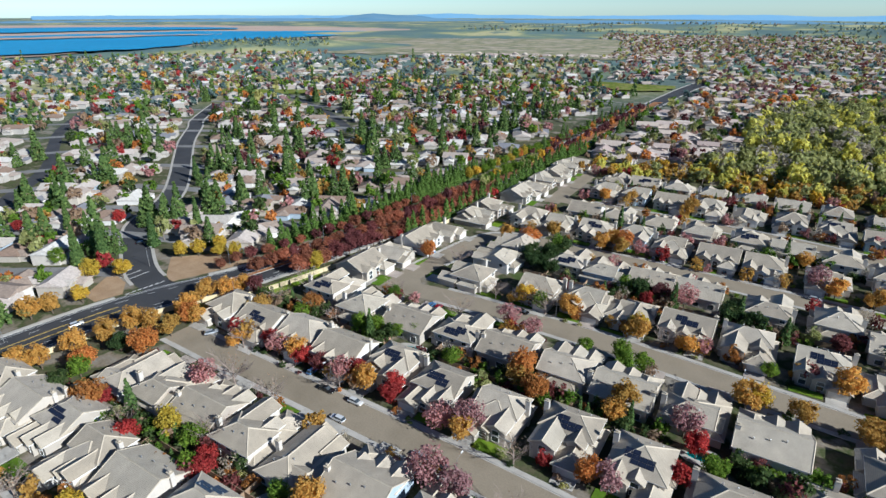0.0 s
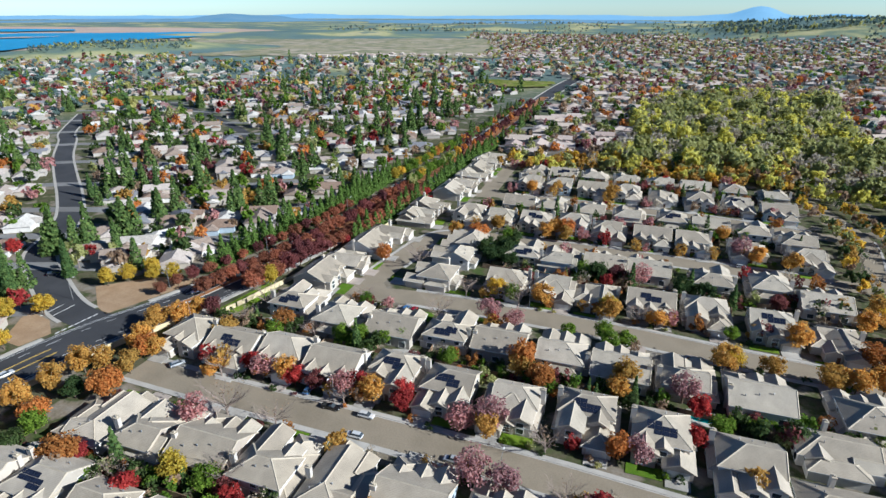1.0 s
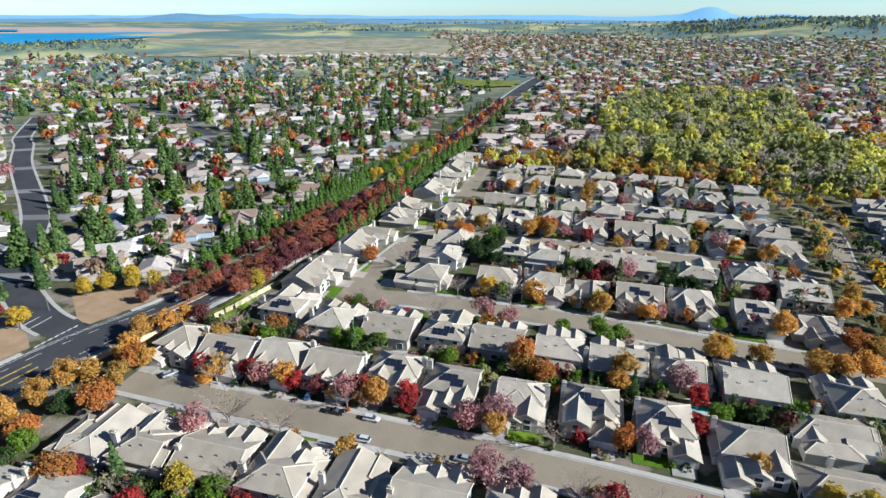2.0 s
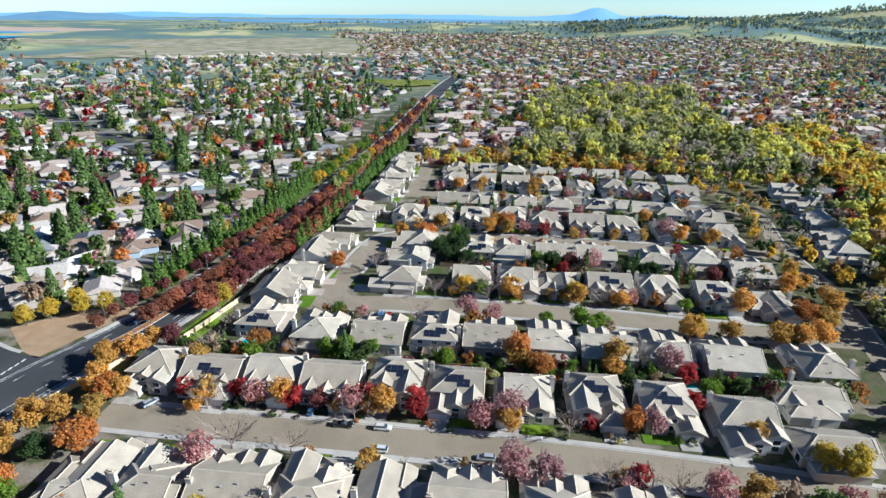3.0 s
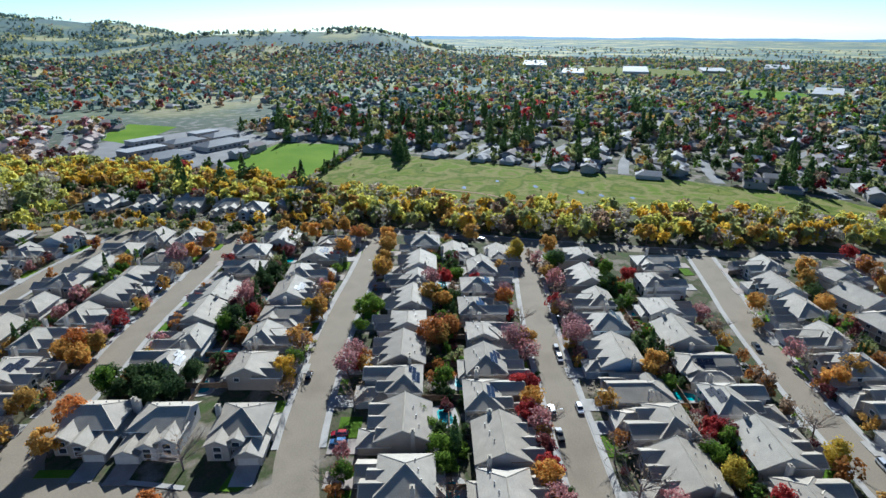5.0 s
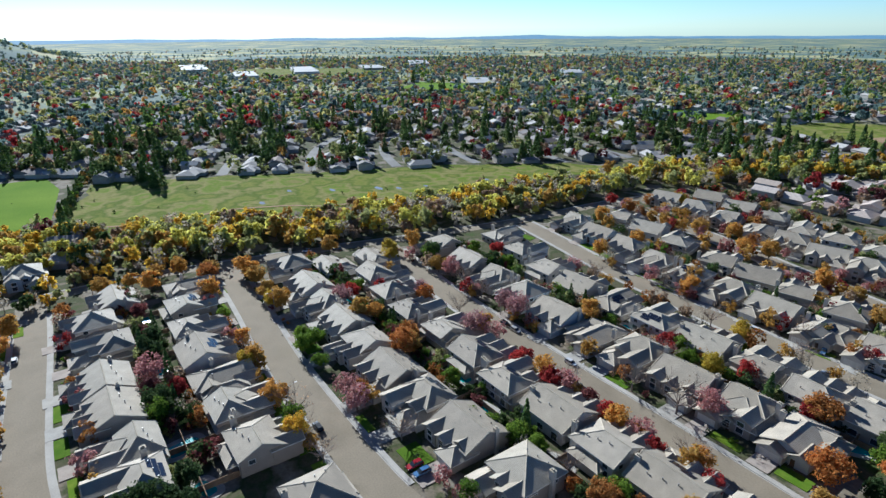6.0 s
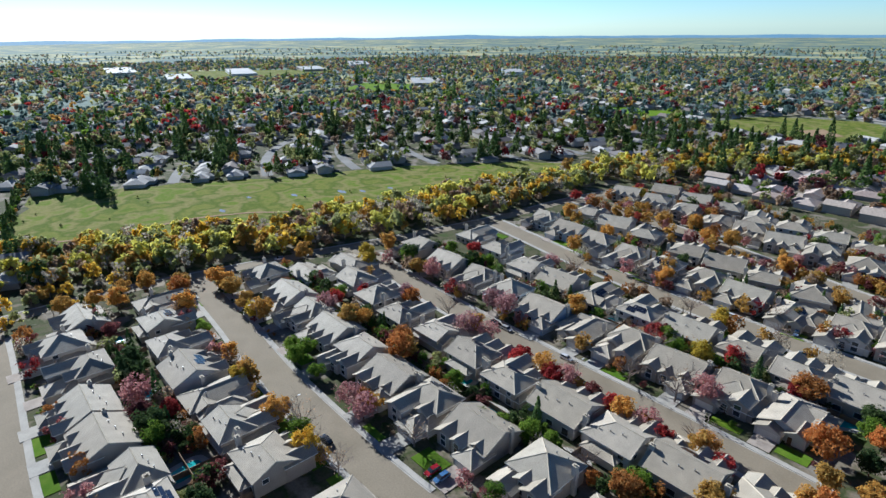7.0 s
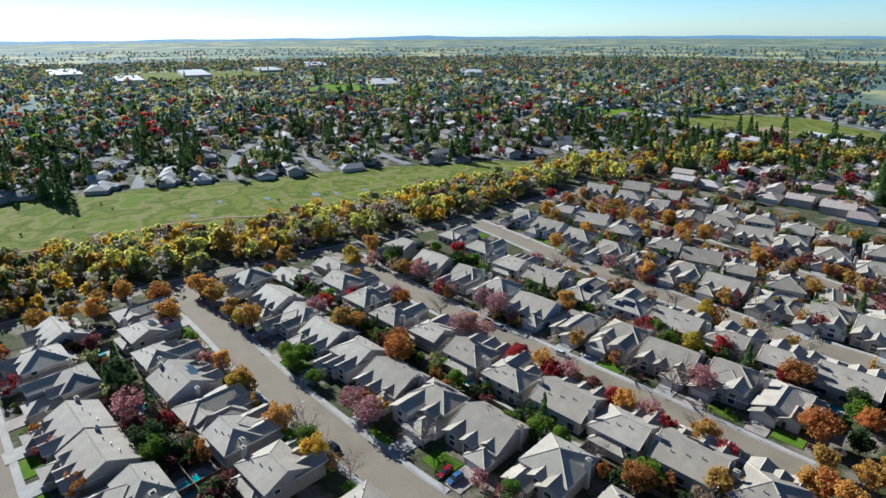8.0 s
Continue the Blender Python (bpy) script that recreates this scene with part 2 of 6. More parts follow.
def bump(x, y, cx, cy, rx, ry, turn, h):
    dx, dy = x - cx, y - cy
    c, s = math.cos(turn), math.sin(turn)
    u, v = (dx * c + dy * s) / rx, (-dx * s + dy * c) / ry
    return h * math.exp(-(u * u + v * v))


def polar(yaw, r):
    return CENTRE[0] - math.sin(radians(yaw)) * r, CENTRE[1] + math.cos(radians(yaw)) * r


# hills: yaw, distance, half length across the view, half depth, height over the falling land
HILLS = [(-34, 4300, 1350, 700, 140), (-50, 4100, 1100, 700, 138), (-62, 4300, 600, 600, 70), (-40, 3200, 1700, 400, 30),
         (-78, 2700, 520, 420, 78), (-69, 2600, 450, 400, 56), (-49, 1560, 240, 220, 40), (-15, 3100, 600, 500, 70), (-20, 2600, 420, 350, 50),
         (0, 4200, 1500, 600, 34), (12, 3600, 900, 400, 30), (-84, 2500, 260, 300, 36), (50, 1640, 210, 110, 20), (44, 1760, 180, 100, 15), (30, 2700, 700, 260, 22)]


def hill(x, y):
    if math.hypot(x - CENTRE[0], y - CENTRE[1]) < 700:
        return 0.0
    z = 0.0
    for yaw, r, half, deep, h in HILLS:
        cx, cy = polar(yaw, r)
        z += bump(x, y, cx, cy, half, deep, radians(yaw), h)
    return z * (1 + 0.22 * noise.noise((x / 420, y / 420, 0.3)) + 0.1 * noise.noise((x / 130, y / 130, 4.1)))


# ---- the ground, one sheet to the horizon ----
def build_ground():
    radii = [0, 60, 140, 240, 360, 480, 600, 640, 690, 750, 820, 900, 1000] + [1000 * 1.065 ** k for k in range(1, 45)]
    n = 260
    verts, faces = [(CENTRE[0], CENTRE[1], 0)], []
    for r in radii[1:]:
        for k in range(n):
            x, y = polar(k * 360 / n, r)
            verts.append((x, y, land(x, y)))
    faces += [(0, 1 + k, 1 + (k + 1) % n) for k in range(n)]
    for j in range(len(radii) - 2):
        a, b = 1 + j * n, 1 + (j + 1) * n
        faces += [(a + k, b + k, b + (k + 1) % n, a + (k + 1) % n) for k in range(n)]
    m, nd, l, b = node_mat("land")
    co = nd.new("ShaderNodeTexCoord")
    dist = nd.new("ShaderNodeVectorMath")
    dist.operation = 'DISTANCE'
    dist.inputs[1].default_value = (*CENTRE, 0)
    l.new(co.outputs["Object"], dist.inputs[0])
    near, far, fine = nd.new("ShaderNodeTexNoise"), nd.new("ShaderNodeTexNoise"), nd.new("ShaderNodeTexNoise")
    for t, s, dt in ((near, 0.09, 5), (far, 0.0035, 6), (fine, 1.3, 4)):
        t.inputs["Scale"].default_value, t.inputs["Detail"].default_value = s, dt
        l.new(co.outputs["Object"], t.inputs["Vector"])
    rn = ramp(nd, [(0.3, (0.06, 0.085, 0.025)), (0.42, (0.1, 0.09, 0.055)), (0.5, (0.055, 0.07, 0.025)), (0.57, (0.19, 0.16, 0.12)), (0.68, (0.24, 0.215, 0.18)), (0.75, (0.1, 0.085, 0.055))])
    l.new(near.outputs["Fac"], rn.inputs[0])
    # far woods tones lean blue-green, painting distance haze between the dry grass patches
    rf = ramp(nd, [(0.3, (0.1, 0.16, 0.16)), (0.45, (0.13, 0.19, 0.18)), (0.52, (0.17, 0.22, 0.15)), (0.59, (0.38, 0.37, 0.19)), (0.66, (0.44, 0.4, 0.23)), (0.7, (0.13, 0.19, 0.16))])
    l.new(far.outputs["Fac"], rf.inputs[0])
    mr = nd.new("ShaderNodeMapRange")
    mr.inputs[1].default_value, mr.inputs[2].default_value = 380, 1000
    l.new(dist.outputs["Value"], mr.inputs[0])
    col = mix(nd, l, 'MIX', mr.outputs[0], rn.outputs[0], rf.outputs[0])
    g = ramp(nd, [(0.3, (0.7, 0.7, 0.7)), (0.7, (1.2, 1.2, 1.2))])
    l.new(fine.outputs["Fac"], g.inputs[0])
    col = mix(nd, l, 'MULTIPLY', 0.7, col, g.outputs[0])
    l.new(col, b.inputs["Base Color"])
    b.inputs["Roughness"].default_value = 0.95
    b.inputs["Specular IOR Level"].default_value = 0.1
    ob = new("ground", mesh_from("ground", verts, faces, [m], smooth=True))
    tagged(ob, "yards, grass and bare earth running out to low haze-tinted hills", "ground", kind="structure")


build_ground()


# ---- roads, kerbs and pavements ----
def smooth_line(pts, step=4.0):
    """A smooth line through the points, in steps of a few metres."""
    P = [Vector(p) for p in pts]
    P = [P[0] * 2 - P[1]] + P + [P[-1] * 2 - P[-2]]
    out = []
    for i in range(1, len(P) - 2):
        a, b, c, d = P[i - 1:i + 3]
        n = max(2, int((c - b).length / step))
        for k in range(n):
            t = k / n
            out.append(0.5 * (2 * b + (c - a) * t + (2 * a - 5 * b + 4 * c - d) * t * t + (3 * b - a - 3 * c + d) * t ** 3))
    out.append(P[-2])
    return out


def ribbon_mesh(name, line, left, right, z, mat, deep=0.25, dashes=None, close=False):
    """A slab between two offsets of a line. left and right are distances to the left, or functions of the point."""
    s = Soup()
    run, L, R = 0.0, [], []
    for i, p in enumerate(line):
        d = (line[min(i + 1, len(line) - 1)] - line[max(i - 1, 0)]).normalized()
        nrm = Vector((-d.y, d.x))
        lo = left(p) if callable(left) else left
        ro = right(p) if callable(right) else right
        L.append(p + nrm * lo)
        R.append(p + nrm * ro)
    for i in range(len(line) - 1):
        seg = (line[i + 1] - line[i]).length
        on = dashes is None or (run % sum(dashes)) < dashes[0]
        run += seg
        if not on:
            continue
        q = [L[i], R[i], R[i + 1], L[i + 1]]
        h = [land(v.x, v.y) + z for v in q]
        s.add([(v.x, v.y, hh) for v, hh in zip(q, h)] + [(v.x, v.y, hh - deep) for v, hh in zip(q, h)],
              [(0, 1, 2, 3), (0, 3, 7, 4), (1, 5, 6, 2)])
    return s.mesh(name, [mat])


def road(name, label, pts, half, mat, z=0.03, category="road"):
    line = smooth_line([Vector(p) for p in pts])
    ob = new(name, ribbon_mesh(name, line, half, -half, z, mat))
    tagged(ob, label, category, kind="structure")
    return line


def pavement(line, off, wide=1.5, start=0, end=None, z=0.16, label="pale concrete pavement with a kerb beside the street"):
    seg = line[start:end]
    if len(seg) < 2:
        return
    a, b = (off + wide, off) if off > 0 else (off, off - wide)
    ob = new("pavement", ribbon_mesh("pavement", seg, a, b, z, M_PAVE))
    tagged(ob, label, "pavement", kind="structure")
    g0, g1 = (off, off - 0.35) if off > 0 else (off + 0.35, off)
    kb = new("kerb", ribbon_mesh("kerb", seg, g0, g1, 0.05, M_PAVE))
    tagged(kb, "pale concrete gutter along the street", "kerb", kind="structure")


S1 = [(-164, 94), (-130, 93), (-90, 92.5), (-40, 91), (0, 88), (25, 84.5), (44, 82)]
S2 = [(-122, 160), (-97, 163.5), (-40, 163), (6, 159), (35, 157), (58, 156)]
S3 = [(-112, 233), (-90, 232), (-68, 231), (-40, 232), (25, 229), (62, 228)]
S0 = [(24, 5), (-10, 11), (-43, 17), (-98, 23), (-150, 25), (-210, 25)]
SM = [(22, -64), (-46, -57), (-111, -40), (-158, -28), (-215, -15)]
S4 = [(-112, 298), (-60, 297), (0, 295), (40, 288), (66, 284)]
WEST = [(-123, 160), (-122.8, 178), (-120.2, 197), (-117.6, 214), (-113, 226), (-103, 231)]
WEST_FAR = [(-111, 290), (-110.5, 310), (-112, 385)]
CREEK = [(8, -120), (22, -64), (28, 0), (42, 70), (52, 110), (61, 155), (67, 190), (68, 240), (75, 290), (62, 350)]
BLVD = [(-205, -60), (-204, 0), (-201.5, 40), (-200, 59), (-197, 85), (-191, 107), (-180, 132), (-174.5, 152), (-169, 176), (-162.5, 215), (-158.5, 251),
        (-157, 300), (-155, 343), (-150, 430), (-148, 505), (-146, 650), (-135, 900), (-100, 1150)]
NROAD = [(-188, 110), (-212, 113), (-237, 125), (-270, 146), (-285, 167), (-305, 190), (-335, 215), (-373, 244), (-420, 281), (-465, 322), (-495, 347), (-560, 420)]

PALE = "pale worn asphalt residential street with patched surface"
l_s1 = road("road_1", PALE, S1, 5.2, M_ROAD, 0.03)
l_s2 = road("road_2", PALE, S2, 5.4, M_ROAD, 0.03)
l_s3 = road("road_3", PALE, S3, 5.2, M_ROAD, 0.03)
l_s0 = road("road_4", PALE, S0, 5.2, M_ROAD, 0.03)
l_sm = road("road_5", PALE, SM, 5.2, M_ROAD, 0.03)
l_s4 = road("road_6", PALE, S4, 5.0, M_ROAD, 0.03)
l_w = road("road_7", "pale asphalt connecting street with a wide bend", WEST, 5.2, M_ROAD, 0.05)
l_wf = road("road_13", "pale asphalt connecting street", WEST_FAR, 5.2, M_ROAD, 0.05)
l_c = road("road_8", "asphalt lane along the creek trees", CREEK, 3.6, M_ROAD, 0.07)
l_b = road("road_9", "dark asphalt boulevard with white lane lines and a planted median", BLVD, 9.6, M_BLVD, 0.04)
l_n = road("road_10", "dark asphalt side road meeting the boulevard", NROAD, 5.6, M_BLVD, 0.06)

for line, half in ((l_s1, 5.2), (l_s2, 5.4), (l_s3, 5.2), (l_s0, 5.2), (l_sm, 5.2), (l_s4, 5.0)):
    for side in (1, -1):
        a = 5 if line in (l_s2, l_s3, l_s4) else 0
        pavement(line, side * half, 1.5, a, -3)
pavement(l_w, 5.2, 1.5, 3)
pavement(l_w, -5.2, 1.4, 6, -8)
for a, b in ((0, 24), (28, 40), (43, 58), (61, 75), (78, 100)):
    pavement(l_c, -3.6, 1.0, a, b)
k0 = next(i for i, p in enumerate(l_b) if p.y > 122)
k1 = next(i for i, p in enumerate(l_b) if p.y > 98)
pavement(l_b, 9.6, 1.6, 0, k1)
pavement(l_b, 9.6, 1.6, k0)
pavement(l_b, -9.6, 1.6)
pavement(l_n, 5.6, 1.4, 5)
pavement(l_n, -5.6, 1.4, 5)


def court_end(x, y, r):
    n = 28
    vs = [(x + r * math.cos(k * math.tau / n), y + r * math.sin(k * math.tau / n), 0.09) for k in range(n)]
    ob = new("road_11", mesh_from("court", vs, [tuple(range(n))], [M_ROAD]))
    tagged(ob, "pale asphalt turning circle at the street corner", "road", kind="structure")


court_end(-123, 163, 9.0)

# paint on the boulevard, its median
def median_half(p):
    return 0.0 if p.y < 122 else min(4.6, 1.2 + max(0, p.y - 150) * 0.03)


l_fine = smooth_line([Vector(p) for p in BLVD], 1.5)
kf = next(i for i, p in enumerate(l_fine) if p.y > 124)
ke = next(i for i, p in enumerate(l_fine) if p.y > 700)
med = new("median", ribbon_mesh("median", l_fine[kf:ke], median_half, lambda p: -median_half(p), 0.2, M_MULCH))
tagged(med, "raised median of rust-coloured mulch with a pale kerb", "median", kind="structure")
for sgn in (1, -1):
    kb = new("kerb", ribbon_mesh("kerb", l_fine[kf:ke], lambda p: sgn * median_half(p) + 0.12, lambda p: sgn * median_half(p) - 0.12, 0.22, M_PAVE))
    tagged(kb, "pale concrete kerb round the median", "kerb", kind="structure")
for off, wide, dash, mat in ((9.0, 0.18, None, M_LINE), (8.0, 0.15, None, M_LINE), (-9.0, 0.18, None, M_LINE), (-8.0, 0.15, None, M_LINE), (5.2, 0.16, (3, 6), M_LINE), (-5.2, 0.16, (3, 6), M_LINE)):
    ob = new("lane_line", ribbon_mesh("lane_line", l_fine[:ke], off + wide / 2, off - wide / 2, 0.062, mat, 0.01, dash))
    tagged(ob, "painted white lane line on the boulevard", "road marking", kind="structure")
for off, mat, nm in ((1.6, M_YELLOW, "yellow"), (-1.6, M_YELLOW, "yellow"), (1.9, M_YELLOW, "yellow"), (-1.9, M_YELLOW, "yellow")):
    ob = new("lane_line", ribbon_mesh("lane_line", l_fine[:kf - 22], off + 0.09, off - 0.09, 0.062, mat, 0.01))
    tagged(ob, "painted yellow centre line on the boulevard", "road marking", kind="structure")
for k in range(7):
    x0, y0 = -204.5 + k * 0.3, 100 + k * 2.2
    s = Soup()
    s.box(x0, x0 + 0.5, y0, y0 + 1.6, 0.05, 0.075)
    ob = new("crossing_bar", s.mesh("crossing_bar", [M_LINE]))
    tagged(ob, "white painted bar of the pedestrian crossing", "road marking", group="crossing bars", kind="structure")
for a in range(3):
    s = Soup()
    s.box(-216 - a * 4, -215.75 - a * 4, 108 - a, 117 - a, 0.05, 0.08)
    ob = new("stop_line", s.mesh("stop_line", [M_LINE]))
    tagged(ob, "white painted line where the side road meets the boulevard", "road marking", kind="structure")


# ---- open ground: meadow, playing field, school yard, corners, lake ----
def patch(name, label, pts, mat, z=0.05, category="ground", rag=0.0, seed=1):
    rnd = random.Random(seed)
    n = len(pts)
    ring = []
    for i in range(n):
        a, b = Vector(pts[i]), Vector(pts[(i + 1) % n])
        m = max(1, int((b - a).length / 12)) if rag else 1
        for k in range(m):
            p = a.lerp(b, k / m)
            ring.append((p.x + rnd.uniform(-rag, rag), p.y + rnd.uniform(-rag, rag)))
    c = Vector((sum(p[0] for p in ring) / len(ring), sum(p[1] for p in ring) / len(ring)))
    me = mesh_from(name, [(p[0], p[1], land(*p) + z) for p in ring], [tuple(range(len(ring)))], [mat])
    tagged(new(name, me), label, category, kind="structure")


PARK = [(113, -405), (83, -507), (-4, -542), (-110, -470), (-80, -405), (-20, -388), (60, -372)]
patch("meadow", "dry green meadow with worn paths beyond the creek trees", [(75, -150), (100, -20), (95, 60), (118, 140), (150, 205), (185, 212), (270, 185), (215, 75), (165, -45), (118, -120)], M_FIELD, 0.04, rag=4)
patch("playing_field", "bright green mown playing field beside the school", [(165, 232), (205, 295), (306, 268), (302, 214), (262, 208), (185, 216)], M_SPORT, 0.06)
patch("school_yard", "grey asphalt school yard and parking", [(196, 330), (212, 300), (318, 272), (400, 350), (300, 440), (240, 400)], M_YARD, 0.05)
patch("playing_field", "bright green distant playing field", [(300, 400), (330, 450), (420, 460), (400, 400)], M_SPORT, 0.07)
patch("playing_field", "bright green distant mown field", [(136, -480), (250, -470), (262, -410), (160, -405)], M_SPORT, 0.06)
patch("meadow", "wide pale green grazing land far off", [(1241, -202), (1114, -316), (1111, -541), (1283, -644), (1434, -485), (1547, -295)], M_FIELD, 3.0)
patch("meadow", "wide pale green grazing land far off", [(691, -309), (603, -398), (671, -504), (804, -429)], M_SPORT, 2.5)
patch("meadow", "green park strip among the far houses", [(-260, 760), (-160, 780), (-150, 850), (-280, 840)], M_FIELD, 2.0, rag=5)
patch("park", "olive parkland with worn grass beyond the creek wood", PARK, M_FIELD, 0.1, rag=6)
patch("sports_pitch", "tan bare earth of a ball field in the park", [(18, -428), (3, -456), (-24, -425), (-10, -398)], M_DIRT, 0.4)
patch("meadow", "pale green strip under the power lines", [(-640, 460), (-480, 560), (-500, 590), (-660, 500)], M_FIELD, 1.0)
patch("bare_corner", "bare brown earth on the street corner", [(-206, 118), (-200, 116), (-192, 134), (-187, 150), (-205, 146), (-222, 131)], M_DIRT, 0.06, rag=0.8)
patch("bare_corner", "bare brown earth bank on the street corner", [(-207.5, 90), (-206, 100), (-214, 106), (-228, 108), (-216, 92)], M_DIRT, 0.06, rag=0.8)
patch("grass_strip", "bright green mown verge along the street corner", [(-83, 170.6), (-95, 170.9), (-108, 171.6), (-115.5, 172.2), (-117.3, 174), (-116.8, 178.5), (-112, 177.5), (-108, 175), (-83, 174)], M_LAWN, 0.14)
patch("grass_strip", "mown grass strip beside the boulevard", [(-165, 131), (-158, 128), (-152, 150), (-160, 158)], M_LAWN, 0.06)


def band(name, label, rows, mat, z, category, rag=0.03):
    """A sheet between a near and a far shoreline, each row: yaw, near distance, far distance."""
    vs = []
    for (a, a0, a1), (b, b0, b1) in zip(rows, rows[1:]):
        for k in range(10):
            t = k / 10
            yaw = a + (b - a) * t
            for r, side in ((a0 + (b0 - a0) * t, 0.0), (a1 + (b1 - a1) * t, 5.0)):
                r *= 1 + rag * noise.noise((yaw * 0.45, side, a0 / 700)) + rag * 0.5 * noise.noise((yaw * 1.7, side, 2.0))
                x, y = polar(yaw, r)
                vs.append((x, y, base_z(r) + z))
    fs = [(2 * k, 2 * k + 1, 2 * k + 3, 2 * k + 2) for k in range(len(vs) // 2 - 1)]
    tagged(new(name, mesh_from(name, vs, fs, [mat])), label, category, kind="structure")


M_PLAIN = surface("dry_lake_plain", [(0.2, 0.2, 0.1), (0.36, 0.31, 0.2), (0.17, 0.18, 0.09), (0.42, 0.35, 0.27), (0.3, 0.26, 0.17)], 0.011, 0.08, 0.95, 0.0)
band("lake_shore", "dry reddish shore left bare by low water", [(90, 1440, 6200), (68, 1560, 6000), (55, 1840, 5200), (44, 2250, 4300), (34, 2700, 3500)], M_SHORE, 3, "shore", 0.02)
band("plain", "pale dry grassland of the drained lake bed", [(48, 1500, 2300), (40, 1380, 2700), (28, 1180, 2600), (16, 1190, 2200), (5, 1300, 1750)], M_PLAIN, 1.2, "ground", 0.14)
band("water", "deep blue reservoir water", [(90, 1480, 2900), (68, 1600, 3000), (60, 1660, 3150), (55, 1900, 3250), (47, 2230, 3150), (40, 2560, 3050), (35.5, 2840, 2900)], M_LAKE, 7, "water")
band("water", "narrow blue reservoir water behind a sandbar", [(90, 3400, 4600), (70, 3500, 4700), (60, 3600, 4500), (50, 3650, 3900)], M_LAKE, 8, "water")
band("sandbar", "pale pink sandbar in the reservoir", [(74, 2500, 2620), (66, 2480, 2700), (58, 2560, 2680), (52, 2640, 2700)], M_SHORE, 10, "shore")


def ridge(label, yaw0, yaw1, r, low, peaks, mat, seed):
    """A far range of hills: a crest over the plain with the given rises (yaw, width in degrees, height)."""
    n, vs = 150, []
    for k in range(n + 1):
        yaw = yaw0 + (yaw1 - yaw0) * k / n
        h = low * (1 + 0.35 * noise.noise((yaw * 0.22, seed, 0)) + 0.15 * noise.noise((yaw * 0.9, seed, 3)))
        for py, pw, ph in peaks:
            h += ph * math.exp(-((yaw - py) / pw) ** 2)
        for dr, f in ((-1500, 0.0), (-1000, 0.3 + 0.1 * noise.noise((yaw, seed, 6))), (-450, 0.72 + 0.1 * noise.noise((yaw * 1.3, seed, 9))), (0, 1.0), (900, 0.0)):
            x, y = polar(yaw, r + dr)
            vs.append((x, y, base_z(r) - 12 + h * f))
    fs = [(5 * k + q, 5 * k + q + 1, 5 * k + q + 6, 5 * k + q + 5) for k in range(n) for q in range(4)]
    tagged(new("backdrop", mesh_from("ridge", vs, fs, [mat], smooth=True)), label, "hills", kind="structure")


# ridges carry distance haze: blue in the base colour, airlight as emission
M_RIDGE = surface("wooded_haze_ridge", [(0.05, 0.09, 0.11), (0.09, 0.12, 0.12), (0.045, 0.085, 0.11)], 0.0016, 0.012, 0.95, 0.0, spec=0.05)
M_RIDGE_FAR = surface("pale_haze_ridge", [(0.08, 0.13, 0.18), (0.1, 0.15, 0.19)], 0.0012, 0.009, 0.95, 0.0, spec=0.05)
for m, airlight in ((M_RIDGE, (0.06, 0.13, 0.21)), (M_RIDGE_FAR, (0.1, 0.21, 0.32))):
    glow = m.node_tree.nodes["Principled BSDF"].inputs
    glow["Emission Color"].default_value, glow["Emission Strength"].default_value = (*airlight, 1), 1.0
ridge("wooded hills in painted blue haze behind the reservoir", 92, 22, 8200, 24, [(38.5, 2.6, 70), (34.5, 2.2, 45), (47, 5, 16)], M_RIDGE, 1.0)
ridge("mountains in painted pale blue haze on the horizon", 66, -24, 12500, 62, [(-8.5, 1.7, 190), (-5.5, 2.5, 50), (31, 3, 35), (6, 6, 35), (-14, 3, 80)], M_RIDGE_FAR, 4.0)
ridge("wooded foothills in painted blue haze behind the town", 26, -20, 6800, 28, [(18, 4, 10), (4, 5, 22), (-12, 4, 60)], M_RIDGE, 7.0)
ridge("low rise in painted blue haze on the horizon of the plain", -84, -190, 12000, 46, [(-133, 4, 26), (-92, 8, 20), (-160, 8, 10)], M_RIDGE, 9.0)


# ---- houses ----
EAVE, THICK = 0.55, 0.22


def roof_shape(cx, cy, w, d, z, axis, hip0, hip1, pitch):
    """Eave corners and ridge ends of a roof whose ridge runs along axis; hip0, hip1: hipped at the low and the high end."""
    hw, hd = w / 2 + EAVE, d / 2 + EAVE
    if axis == 'x':
        half, ln = hd, hw
    else:
        half, ln = hw, hd
    rise = half * pitch
    a = -ln + (half if hip0 else 0)
    b = ln - (half if hip1 else 0)
    if a > b:
        a = b = (a + b) / 2
    if axis == 'x':
        c = [(-hw, -hd), (hw, -hd), (hw, hd), (-hw, hd)]
        r = [(a, 0), (b, 0)]
    else:
        c = [(hw, -hd), (hw, hd), (-hw, hd), (-hw, -hd)]
        r = [(0, a), (0, b)]
    z0 = z - EAVE * pitch
    cs = [(cx + x, cy + y, z0) for x, y in c]
    rs = [(cx + x, cy + y, z0 + rise) for x, y in r]
    return cs, rs


